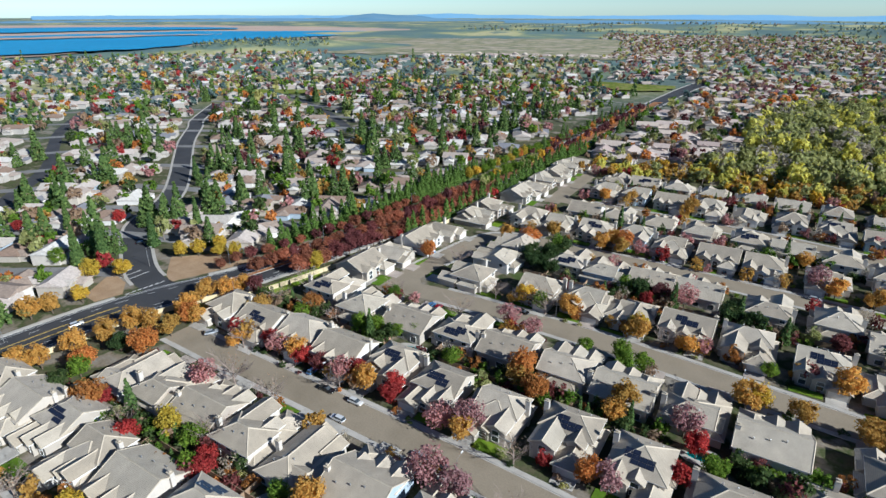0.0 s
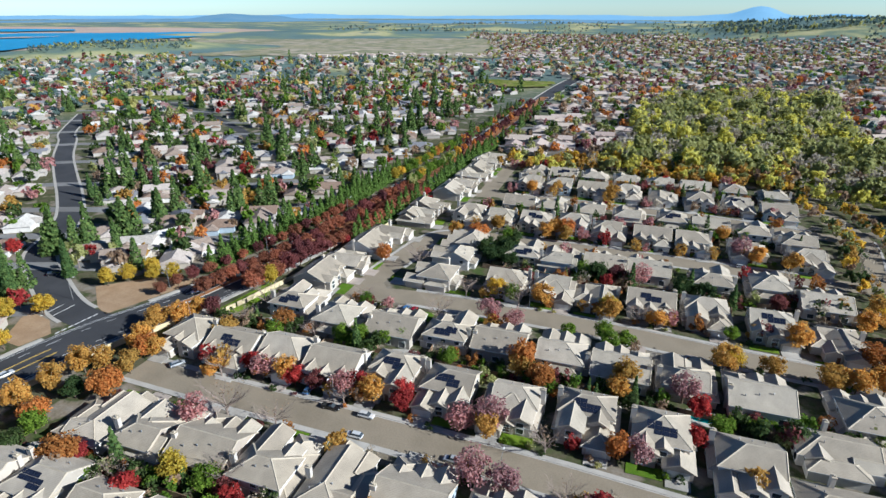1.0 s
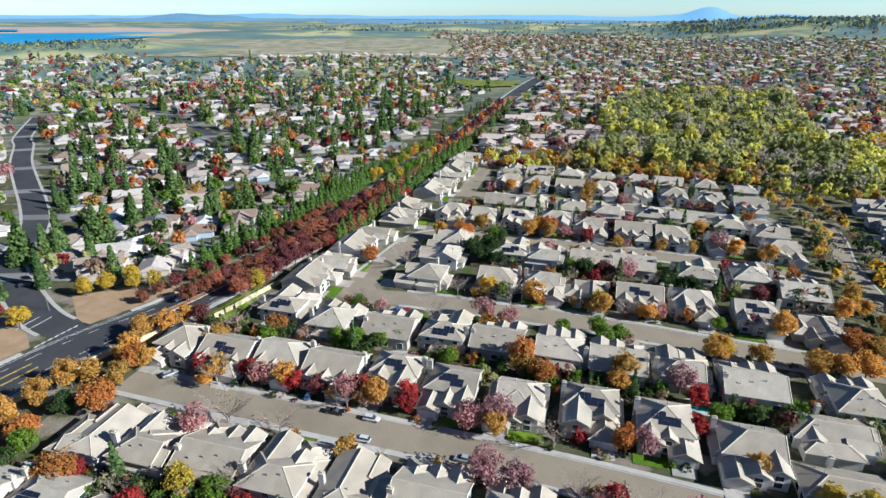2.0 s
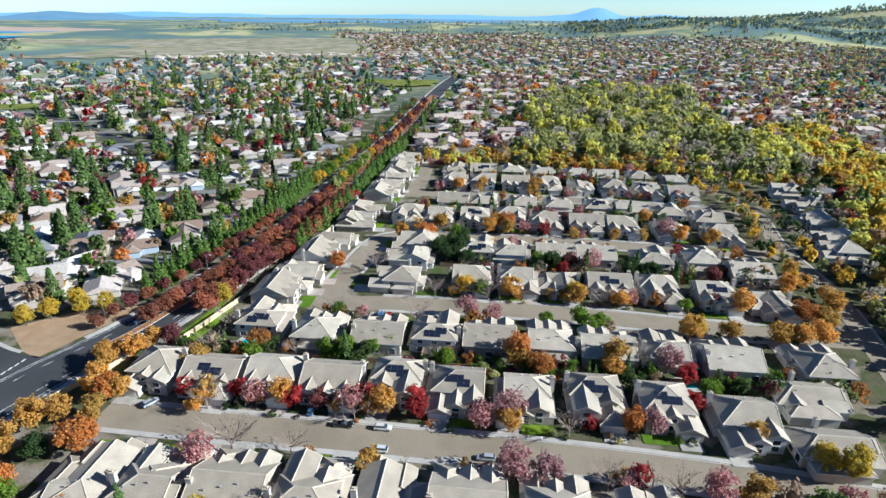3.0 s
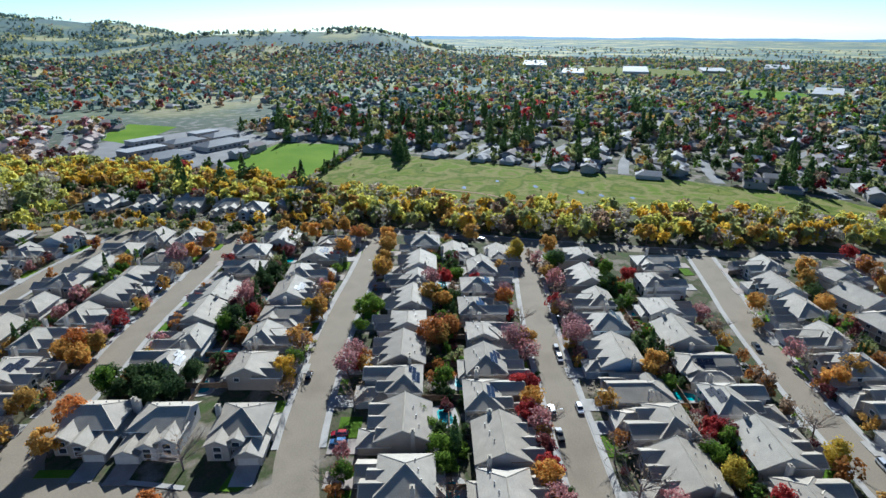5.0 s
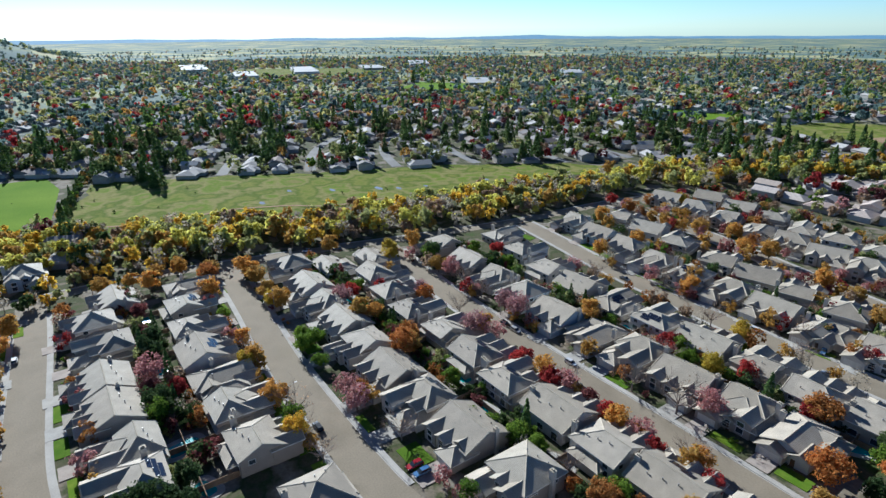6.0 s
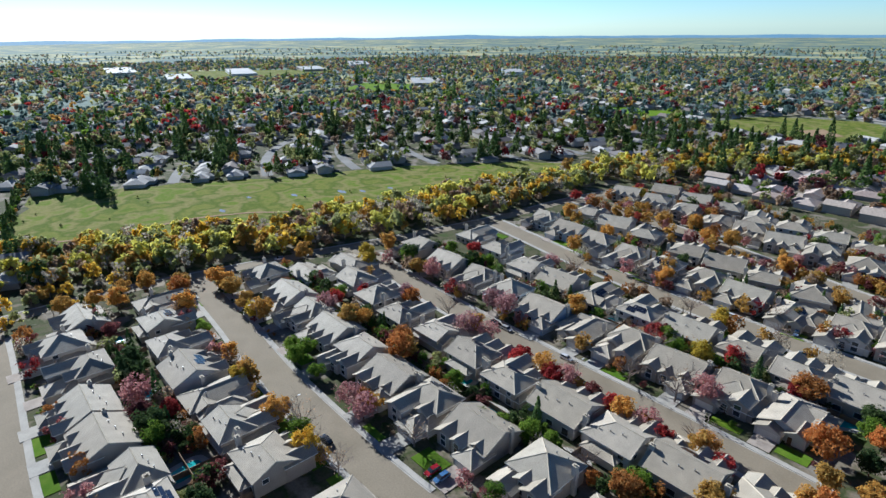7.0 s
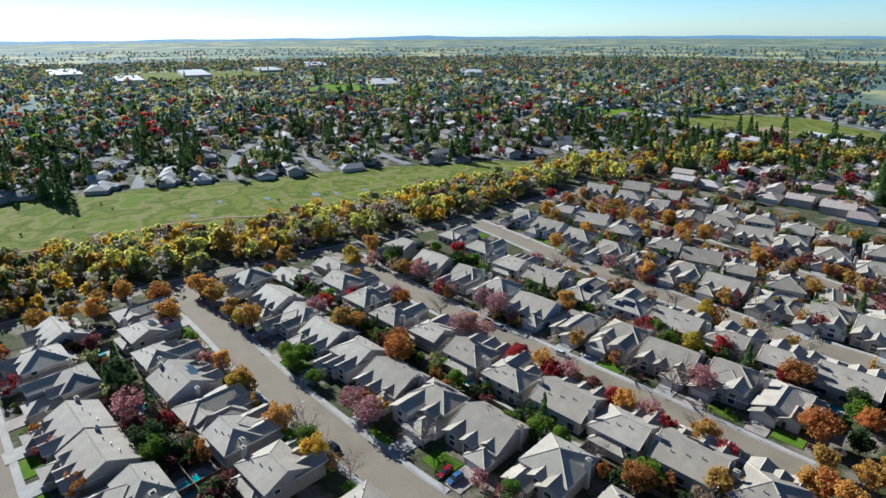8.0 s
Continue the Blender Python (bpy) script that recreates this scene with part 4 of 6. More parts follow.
def trunk_mesh(rnd, height, r, limbs, spread, mat, twigs=0):
    s = Soup()
    top = (rnd.uniform(-0.2, 0.2), rnd.uniform(-0.2, 0.2), height)
    s.tube((0, 0, -0.2), (top[0] * 0.5, top[1] * 0.5, height * 0.5), r, r * 0.75, 7)
    s.tube((top[0] * 0.5, top[1] * 0.5, height * 0.5), top, r * 0.75, r * 0.35, 7)
    for k in range(limbs):
        a = k * math.tau / limbs + rnd.uniform(-0.4, 0.4)
        z0 = height * rnd.uniform(0.3, 0.75)
        ln = spread * rnd.uniform(0.7, 1.1)
        e = (ln * math.cos(a), ln * math.sin(a), z0 + ln * rnd.uniform(0.6, 1.1))
        s.tube((0, 0, z0), e, r * 0.4, r * 0.12, 5)
        for j in range(twigs):
            b = a + rnd.uniform(-1.1, 1.1)
            f = rnd.uniform(0.25, 1.0)
            st = (e[0] * f, e[1] * f, z0 + (e[2] - z0) * f)
            tl = spread * rnd.uniform(0.25, 0.6)
            en = (st[0] + tl * math.cos(b), st[1] + tl * math.sin(b), st[2] + tl * rnd.uniform(0.4, 1.2))
            s.tube(st, en, r * 0.14, r * 0.05, 3)
            for i in range(2):
                c = b + rnd.uniform(-1.2, 1.2)
                g = rnd.uniform(0.3, 1)
                s2 = tuple(st[q] + (en[q] - st[q]) * g for q in range(3))
                s.tube(s2, (s2[0] + tl * 0.5 * math.cos(c), s2[1] + tl * 0.5 * math.sin(c), s2[2] + tl * rnd.uniform(0.2, 0.6)), r * 0.06, r * 0.03, 3)
    return s.mesh("trunk", [mat])


TREE_KIND = {  # leaf, words
    "o": ("orange", "street tree with orange-brown autumn leaves"), "O": ("rust", "large tree with rust-orange autumn leaves"),
    "y": ("gold", "tree with golden yellow autumn leaves"), "r": ("crimson", "tree with crimson red autumn leaves"),
    "k": ("maroon", "tree with dark maroon leaves"), "p": ("pink", "half-bare tree with pinkish brown leaves"),
    "g": ("green", "leafy bright green garden tree"), "G": ("green", "tall leafy green garden tree"), "d": ("dark", "dense dark green garden tree"),
    "C": ("needle", "tall dark green conifer tree"), "b": (None, "bare leafless tree with thin grey twigs"), "B": (None, "large bare leafless tree with grey twigs"),
    "n": ("russet", "russet red median tree beside the boulevard"),
}
TREES = {}


def tree_template(kind, v):
    rng, rnd = np.random.default_rng(ord(kind) * 10 + v), random.Random(ord(kind) * 10 + v)
    root = new("tree")
    leaf, words = TREE_KIND[kind]
    if leaf is None:
        part("trunk", trunk_mesh(rnd, 3.8, 0.17, 10, 2.9, M_TWIG, 12), root)
        s = leaves(rng, rng.normal(size=(70, 3)) * np.array([1.3, 1.3, 0.9]) + np.array([0, 0, 4.6]), 0.16)
        part("crown", quads_mesh("crown", s, LEAF["brown"]), root, "a few dry brown leaves")
    elif kind == "C":
        part("trunk", trunk_mesh(rnd, 9.5, 0.28, 3, 0.8, M_BARK), root)
        part("crown", quads_mesh("crown", cone_crown(rng, 1700, 0.066) * 7.0, LEAF[leaf]), root)
    else:
        part("trunk", trunk_mesh(rnd, 3.4, 0.17, 6, 1.9, M_BARK, 1 if kind == "p" else 0), root)
        n = {"p": 1300, "y": 2400}.get(kind, 2700)
        q = round_crown(rng, n, 34 + 4 * v, 0.073, rng.uniform(0.9, 1.1), rng.uniform(0.8, 1.0) * (1.3 if kind == "G" else 1.0)) * 2.75
        q[:, :, 2] += 1.35
        part("crown", quads_mesh("crown", q, LEAF[leaf]), root)
    return tagged(root, words, "tree", group="garden and street trees")


TRND = random.Random(5)


def tree_at(kind, x, y, size=1.0):
    v = TRND.randrange(3)
    m = pose(x, y, land(x, y), 0, 0, TRND.uniform(0, 360)) @ Matrix.Diagonal((size, size, size * TRND.uniform(0.9, 1.12), 1))
    if (kind, v) not in TREES:
        TREES[kind, v] = tree_template(kind, v)
        TREES[kind, v].matrix_basis = m
        return TREES[kind, v]
    ob = TREES[kind, v]
    keep = ob.matrix_basis.copy()
    ob.matrix_basis = Matrix.Identity(4)
    c = copy_thing(ob, m)
    ob.matrix_basis = keep
    return c


SIZE = {"o": 1.32, "O": 1.4, "y": 1.32, "r": 1.15, "k": 1.2, "p": 1.45, "g": 1.05, "G": 1.25, "d": 1.3, "C": 1.15, "b": 1.35, "B": 1.75, "n": 1.2}
SPOTS = {
    "o": "36,150 50,163 58,174 60,183 57,193 56,204 -17,170 -56,173 26,76 -4,81 -25,130 -90,102 -118,103 -139,98 -172,90 -80,12 -73,63 -33,10 -17,-51 -3,-27 -45,-50 -70,-46 -81,-48 -116,-14 -123,-30 -136,-14 -110,-34 -55,-66 2,150 30,150 43,151 49,187 44,199 -27,125 45,110 -57,99",
    "o2": "-105,224 -66,238 -57,238 -89,240 -149,116 -174,111 -170,102 -163,101 -170,119 -167,124 -85,306 -71,309 -40,308 12,263 23,238 35,234 -163,91 -176,87 -176,78 -177,68 -179,59 -183,55 -176,116 -214,72 -212,78 -32,171 15,151 25,170 -54,127 -35,-14 -77,5 -62,245",
    "y": "5,152 -33,174 21,91 -113,34 -7,-92 16,93 -158,154 -212,138 -217,133 -203,142 -226,100 -219,108 -211,88 -119,61 -73,173 -208,146 -196,145",
    "b": "-64,170 -42,98 -137,99 -101,31 -131,31 -124,15 -107,65 14,78 -117,153 -122,126 -148,138 -148,125 -35,82 -97,99 -109,85 75,266 -131,56 -74,172 -62,-3 -23,171 -84,171 -50,33 -70,14 -20,81 -88,151",
    "g": "-67,172 -76,126 -94,133 -99,130 -107,128 -113,127 -105,55 -33,155 -40,210 6,170 -81,61 4,55 -19,53 -134,122 -1,119 -165,63 -254,101 -111,62 -31,150 -26,153 -44,154 -115,150",
    "p": "-71,155 -57,102 -99,102 -21,102 -49,82 -56,82 -129,79 -23,199 -10,130 -64,100 17,242 -125,102 -62,154 -38,33 -12,80",
    "r": "-6,124 -82,105 -101,57 -126,54 -130,104 -4,48 18,-60 -32,-106 -145,103 -95,104 -81,102 -35,194 -141,279 -133,264 -150,200 -12,351 -146,59 -104,60 -114,102 -309,110 -280,143 -8,112",
    "O": "-48,124 -148,57 -159,80 -168,66 -165,100 -134,127 45,166 -54,130 -25,102 -126,190 -94,224 -57,244",
    "k": "-107,102 -32,201 24,195 -162,126",
    "d": "-83,203 -80,212 -76,215 -82,218 -77,209 -163,56 -168,77 -39,200 0,195 9,76 -8,197 -14,60 -320,122 -78,223 -79,205 -86,208 -74,200",
    "B": "-123,84 -110,189",
    "G": "-81,222 -44,201 8,78",
    "C": "-238,134 -252,155 -293,125 -241,113 -246,105 -318,215 -330,242 -305,239 -236,156 -341,148 -286,231 -220,218",
}
for key, pts in SPOTS.items():
    for x, y in xy(pts):
        tree_at(key[0], x, y, SIZE[key[0]] * TRND.uniform(0.85, 1.15))


def along(line, off, y0, y1, step, kinds, size):
    run = 0.0
    for i in range(1, len(line)):
        p, q = line[i - 1], line[i]
        run += (q - p).length
        if run >= step:
            run = 0.0
            if y0 <= q.y <= y1:
                d = (q - p).normalized()
                x, y = q.x - d.y * off + TRND.uniform(-0.8, 0.8), q.y + d.x * off + TRND.uniform(-0.8, 0.8)
                if kinds == "C":
                    tree_stuff("cypress", x, y, size * TRND.uniform(0.8, 1.2), 0)
                else:
                    tree_at(TRND.choice(kinds), x, y, size * TRND.uniform(0.85, 1.15))


along(l_fine, 0.0, 134, 290, 5.0, "nnnk", 1.25)
along(l_fine, -12.5, 150, 292, 5.5, "nnk", 1.4)
along(l_fine, 12.5, 128, 250, 7.0, "nnk", 1.0)
along(l_fine, 16.5, 152, 335, 4.2, "C", 0.8)
along(l_fine, 20.0, 165, 300, 5.0, "C", 0.9)
along(l_fine, -15.5, 205, 420, 4.6, "C", 0.85)
along(l_fine, 0.0, 292, 380, 7.0, "gyg", 1.1)
along(l_fine, 13.5, 300, 420, 8.0, "gGy", 1.15)

# shrubs in the back gardens and along the house fronts
SHRUBS = {}
YARDS = [(58, -165, 15), (125, -160, 40), (197, -65, 45), (263, -110, 45), (331, -95, 45), (-6, -165, -20), (83, -160, 20), (99, -160, 8), (152, -130, 40), (170, -80, 45), (220, -85, 45), (240, -110, 45), (32, -180, 0)]
NAMES = {"green": "bushy bright green garden shrub", "dark": "dense dark green garden shrub", "olive": "dry olive-green garden shrub", "rust": "small rust-red garden shrub", "maroon": "dark maroon garden shrub", "brown": "brown half-bare garden shrub"}
for yy, xa, xb in YARDS:
    back = yy in (58, 125, 197, 263, 331, -6)
    for k in range(int((xb - xa) / (3.5 if back else 11))):
        col = TRND.choice(["green", "dark", "olive", "dark", "brown", "green", "rust", "maroon"])
        v = TRND.randrange(2)
        if (col, v) not in SHRUBS:
            rng = np.random.default_rng(900 + len(SHRUBS))
            q = round_crown(rng, 420, 11, 0.12, 1.05, 0.75) * 1.3
            q[:, :, 2] -= 0.1
            SHRUBS[col, v] = quads_mesh("shrub", q, LEAF[col])
        ob = new("shrub", SHRUBS[col, v])
        s = TRND.uniform(0.8, 2.1) if back else TRND.uniform(0.6, 1.1)
        px, py = TRND.uniform(xa, xb), yy + TRND.uniform(-4, 4) * (1 if back else 0.3)
        if by_pool(px, py, 6.5):
            px += 9
        ob.matrix_basis = pose(px, py, 0.05, 0, 0, TRND.uniform(0, 360)) @ Matrix.Diagonal((s, s, s, 1))
        tagged(ob, NAMES[col], "shrub", group="garden shrubs")

# leafy odds and ends between the houses
for k in range(640):
    yy, xa, xb = TRND.choice([(58, -165, 15), (125, -160, 40), (197, -65, 45), (263, -110, 45), (331, -95, 45), (-6, -165, -20), (58, -165, 15), (125, -160, 40), (197, -80, 45)])
    tree_stuff(TRND.choice(["dark", "rust", "green", "olive", "brown", "maroon", "dark", "needle", "green", "dark", "twig"]), TRND.uniform(xa, xb), yy + TRND.uniform(-5, 5), TRND.uniform(0.4, 0.95), 3)
for k in range(210):
    yy, xa, xb = TRND.choice([(291, -100, 45), (303, -100, 45), (239, -100, 40), (264, -110, 45), (332, -100, 50), (358, -110, 50), (-50, -150, 0), (-35, -150, -10), (-66, -140, 0), (15, -165, -40), (33, -170, -30), (83, -150, 25), (103, -150, 20), (150, -120, 45), (172, -80, 45), (218, -90, 45)])
    tree_stuff(TRND.choice(["orange", "orange", "brown", "rust", "orange", "crimson", "rust", "maroon", "pink", "twig"]), TRND.uniform(xa, xb), yy + TRND.uniform(-1.5, 1.5), TRND.uniform(0.65, 1.05), 3)
for k in range(230):  # gardens and kerbs of the slanting southern streets
    x = TRND.uniform(-160, 8)
    y0 = TRND.choice([-93, -93, -67, -47, -14, -118, -122, -126])
    y = y0 - 0.25 * (x + 42) + TRND.uniform(-3, 3)
    if y0 in (-67, -47):
        kd = TRND.choice(["orange", "rust", "pink", "maroon", "orange", "brown", "twig"])
    else:
        kd = TRND.choice(["orange", "brown", "rust", "dark", "maroon", "green", "dark", "orange", "crimson", "twig", "olive"])
    tree_stuff(kd, x, y, TRND.uniform(0.55, 1.15), 3)
for i, q in enumerate(l_fine[::4]):
    if 295 < q.y < 640:
        tree_stuff(TRND.choice(["green", "olive", "yellow"] if q.y < 370 else ["maroon", "rust", "maroon"]), q.x + TRND.uniform(-2, 2), q.y, TRND.uniform(0.8, 1.1), 0)
        if q.y > 370:
            for off in (-13, 13):
                tree_stuff(TRND.choice(["maroon", "rust", "needle", "green"]), q.x + off + TRND.uniform(-2, 2), q.y, TRND.uniform(0.7, 1.0), 0)


# ---- cars ----
def paint(name, c, rough=0.25):
    m, n, l, b = node_mat(name)
    b.inputs["Base Color"].default_value = (*c, 1)
    b.inputs["Roughness"].default_value, b.inputs["Metallic"].default_value = rough, 0.3
    b.inputs["Coat Weight"].default_value = 0.6
    return m


PAINT = {"white": (0.75, 0.75, 0.75), "silver": (0.45, 0.46, 0.48), "black": (0.015, 0.015, 0.018), "red": (0.42, 0.015, 0.02), "blue": (0.1, 0.22, 0.42), "grey": (0.12, 0.125, 0.13)}
M_PAINT = {k: paint(k + "_car_paint", c) for k, c in PAINT.items()}
M_TYRE = surface("tyre_rubber", [(0.015, 0.015, 0.015), (0.03, 0.03, 0.03)], 2.0, 9.0, 0.9, 0.1)
M_RIM = surface("rim_metal", [(0.4, 0.4, 0.42), (0.55, 0.55, 0.57)], 2.0, 9.0, 0.35, 0.0, metal=0.9)
M_LAMP = surface("lamp_glass", [(0.7, 0.7, 0.68), (0.8, 0.8, 0.78)], 2.0, 9.0, 0.2, 0.0)
M_TAIL = surface("tail_lamp", [(0.3, 0.01, 0.01), (0.4, 0.02, 0.02)], 2.0, 9.0, 0.2, 0.0)


def loft(name, rings, mats, mat_of):
    """Closed loft through rings of equal length."""
    n = len(rings[0])
    vs = [p for r in rings for p in r]
    fs, ix = [], []
    for j in range(len(rings) - 1):
        for k in range(n):
            fs.append((j * n + k, j * n + (k + 1) % n, (j + 1) * n + (k + 1) % n, (j + 1) * n + k))
            ix.append(mat_of(j, k))
    fs += [tuple(range(n - 1, -1, -1)), tuple(range((len(rings) - 1) * n, len(rings) * n))]
    ix += [0, 0]
    return mesh_from(name, vs, fs, mats, ix, False)


def section(x, w, z0, z1, tuck=0.88):
    return [(x, -w * 0.94, z0), (x, -w, (z0 + z1) / 2), (x, -w * tuck, z1), (x, w * tuck, z1), (x, w, (z0 + z1) / 2), (x, w * 0.94, z0)]


CARS = {}


def car_at(colour, pickup, x, y, turn, label):
    key = (colour, pickup)
    m = pose(x, y, 0.2 if abs(y - 92) > 6 and abs(x + 195) > 14 and label.count("driveway") else 0.06, 0, 0, turn)
    if key in CARS:
        ob = copy_thing(CARS[key], m)
        return tagged(ob, label)
    root = new("car")
    L = 2.7 if pickup else 2.3
    zs = 1.0 if pickup else 0.86
    body = loft("body", [section(-L, 0.78, 0.45, zs - 0.12), section(-L + 0.2, 0.9, 0.3, zs), section(-0.6, 0.92, 0.28, zs + 0.02), section(1.1, 0.92, 0.28, zs), section(L - 0.25, 0.88, 0.3, zs - 0.12), section(L, 0.74, 0.42, zs - 0.3)], [M_PAINT[colour]], lambda j, k: 0)
    part("body", body, root)
    a, b = (-0.5, 1.2) if pickup else (-2.0, 1.15)
    cab = loft("cabin", [section(a - 0.2, 0.72, zs - 0.05, zs + 0.02, 0.98), section(a + 0.25, 0.78, zs - 0.05, zs + 0.55, 0.78), section(b - 0.75, 0.78, zs - 0.05, zs + 0.58, 0.78), section(b, 0.76, zs - 0.05, zs + 0.0, 0.95)], [M_GLASS, M_PAINT[colour]], lambda j, k: 1 if (j == 1 and k == 2) else 0)
    part("cabin", cab, root, "dark glazed cabin under a painted roof")
    for wx in (-L + 0.85, L - 0.85):
        for wy in (-0.84, 0.84):
            s = Soup()
            s.tube((0, -0.11, 0), (0, 0.11, 0), 0.34, 0.34, 14)
            w = part("wheel", s.mesh("wheel", [M_TYRE]), root, "black rubber tyre", pose(wx, wy, 0.34))
            s = Soup()
            s.tube((0, -0.125, 0), (0, 0.125, 0), 0.2, 0.2, 10)
            part("rim", s.mesh("rim", [M_RIM]), w)
    for wy in (-0.6, 0.6):
        s = Soup()
        s.box(L - 0.16, L - 0.02, wy - 0.16, wy + 0.16, zs - 0.36, zs - 0.22)
        part("headlight", s.mesh("headlight", [M_LAMP]), root)
        s = Soup()
        s.box(-L + 0.0, -L + 0.14, wy - 0.14, wy + 0.14, zs - 0.3, zs - 0.12)
        part("tail_light", s.mesh("tail_light", [M_TAIL]), root)
    if pickup:
        s = Soup()
        s.box(-L + 0.3, -0.75, -0.68, 0.68, zs - 0.03, zs + 0.03)
        part("bed_cover", s.mesh("bed_cover", [M_TYRE]), root)
    CARS[key] = root
    root.matrix_basis = m
    return tagged(root, label, "car", group="parked cars")


STREET_WORDS = "car parked at the kerb of the street"
for col, pk, x, y, turn, word in (
        ("white", 0, -88.5, 88.6, 180, "white " + STREET_WORDS), ("black", 1, -99.5, 96.4, 0, "black pickup truck parked at the kerb"), ("white", 0, -89, 96.4, 0, "white " + STREET_WORDS),
        ("black", 0, -57, 88.6, 180, "black " + STREET_WORDS), ("silver", 0, -62.5, 88.7, 180, "silver " + STREET_WORDS), ("blue", 0, -109, 101, 90, "blue car standing in a driveway"),
        ("red", 0, -98.2, 153.5, 90, "red car standing in a driveway"), ("blue", 0, -101.3, 153.3, 90, "light blue car standing in a driveway"), ("white", 0, -23, 151, 90, "white car standing in a driveway"),
        ("blue", 0, -8, 241, 90, "blue car standing in a driveway"), ("black", 0, -15, 241.5, 90, "black car standing in a driveway"), ("white", 0, -39, 240, 90, "white car standing in a driveway"),
        ("grey", 0, -43, 240.2, 90, "grey car standing in a driveway"), ("silver", 0, 17, 233.3, 0, "silver " + STREET_WORDS), ("grey", 1, -57, 22, 173, "grey pickup truck parked at the kerb"),
        ("blue", 0, -128, 194, 60, "blue car parked beside the wide street bend"), ("silver", 0, -153, 99, 60, "silver car standing in a driveway"), ("white", 0, -196.5, 78, 80, "white car on the dark boulevard"),
        ("red", 0, -202, 52, 82, "red car on the dark boulevard"), ("silver", 0, -173, 130, 62, "silver car on the dark boulevard"), ("white", 0, -181, 140, 242, "white car on the dark boulevard"),
        ("white", 0, -112, 20.5, 176, "white " + STREET_WORDS), ("silver", 0, -139, 29.8, 0, "silver " + STREET_WORDS), ("blue", 0, -132, 17, 100, "blue car standing in a driveway"),
        ("black", 0, -71, 166.8, 0, "black " + STREET_WORDS), ("grey", 0, 48, 105, 70, "grey car parked by the creek lane"), ("white", 0, 54, 118, 72, "white car parked by the creek lane"),
        ("white", 0, -162, 330, 272, "white car on the dark boulevard"), ("black", 0, -246, 133, 40, "black car on the side road")):
    car_at(col, pk, x, y, turn, word)


# ---- pools, fences, walls, lamps, school ----
def pool(x, y, w, d, turn):
    root = new("swimming_pool")
    n = 22
    ring = lambda a, b, z: [(a * math.copysign(abs(math.cos(k * math.tau / n)) ** 0.6, math.cos(k * math.tau / n)), b * math.copysign(abs(math.sin(k * math.tau / n)) ** 0.6, math.sin(k * math.tau / n)), z) for k in range(n)]
    a, b = w / 2, d / 2
    vs = ring(a + 1.6, b + 1.6, 0.0) + ring(a + 1.6, b + 1.6, 0.14) + ring(a, b, 0.14) + ring(a, b, 0.0)
    fs = [(j * n + k, j * n + (k + 1) % n, (j + 1) * n + (k + 1) % n, (j + 1) * n + k) for j in range(3) for k in range(n)]
    part("pool_deck", mesh_from("pool_deck", vs, fs, [M_PAVE]), root, "pale concrete pool surround")
    part("pool_water", mesh_from("pool_water", ring(a, b, 0.09), [tuple(range(n))], [M_POOL]), root, "turquoise pool water")
    root.matrix_basis = pose(x, y, 0.05, 0, 0, turn)
    tagged(root, "turquoise back-garden swimming pool with pale deck", "pool", group="garden pools")


for spot in POOLS:
    pool(*spot)


def fence(x0, y0, x1, y1, h=1.8, mat=None, words="weathered brown board fence between gardens"):
    d = Vector((x1 - x0, y1 - y0))
    n = max(1, int(d.length / 2.4))
    root = new("fence")
    s = Soup()
    s.box(0, d.length, -0.04, 0.04, 0.05, h)
    part("fence_panel", s.mesh("fence_panel", [mat or M_FENCE]), root)
    root.matrix_basis = pose(x0, y0, 0, 0, 0, math.degrees(math.atan2(d.y, d.x)))
    s = Soup()
    s.box(0, d.length, -0.08, 0.08, h, h + 0.08)
    part("top_rail", s.mesh("top_rail", [mat or M_FENCE]), root)
    tagged(root, words, "fence", group="garden fences")


for y, xa, xb in ((58, -165, 20), (125, -160, 18), (197.5, -85, 45), (264, -100, 45), (330, -95, 45), (-7, -175, 0)):
    for x in range(xa, xb, 17):
        fence(x, y, x + 17, y)
        for sy in (-1, 1):
            fence(x + 8.5, y, x + 8.5, y + sy * 9)
for a, b in zip(l_b[9:], l_b[10:]):
    if a.y > 46 and a.y < 380:
        nx = 13.5 + (5.0 if a.y > 120 else 0)
        d = (b - a).normalized()
        off = Vector((d.y, -d.x)) * nx
        fence(a.x + off.x, a.y + off.y, b.x + off.x, b.y + off.y, 1.9, M_CWALL, "ochre stucco garden wall along the boulevard")


def street_lamp(x, y, turn):
    root = new("street_lamp")
    s = Soup()
    s.tube((0, 0, 0), (0, 0, 8.5), 0.11, 0.07, 8)
    part("pole", s.mesh("pole", [M_VENT]), root)
    s = Soup()
    s.tube((0, 0, 8.4), (2.0, 0, 8.9), 0.05, 0.04, 6)
    part("arm", s.mesh("arm", [M_VENT]), root)
    s = Soup()
    s.box(1.8, 2.6, -0.15, 0.15, 8.85, 8.98)
    part("lamp_head", s.mesh("lamp_head", [M_TRIM]), root)
    root.matrix_basis = pose(x, y, 0.1, 0, 0, turn)
    tagged(root, "grey metal street lamp with a curved arm", "street lamp", group="street lamps")


for x, y, t in ((-193, 139, -25), (-176, 178, -15), (-164, 118, 150), (-170, 240, 0), (-206, 60, -5), (-100, 99, -90), (-50, 85, 90), (-60, 170, -90), (0, 153, 90), (-20, 238, -90), (-220, 120, 30)):
    street_lamp(x, y, t)


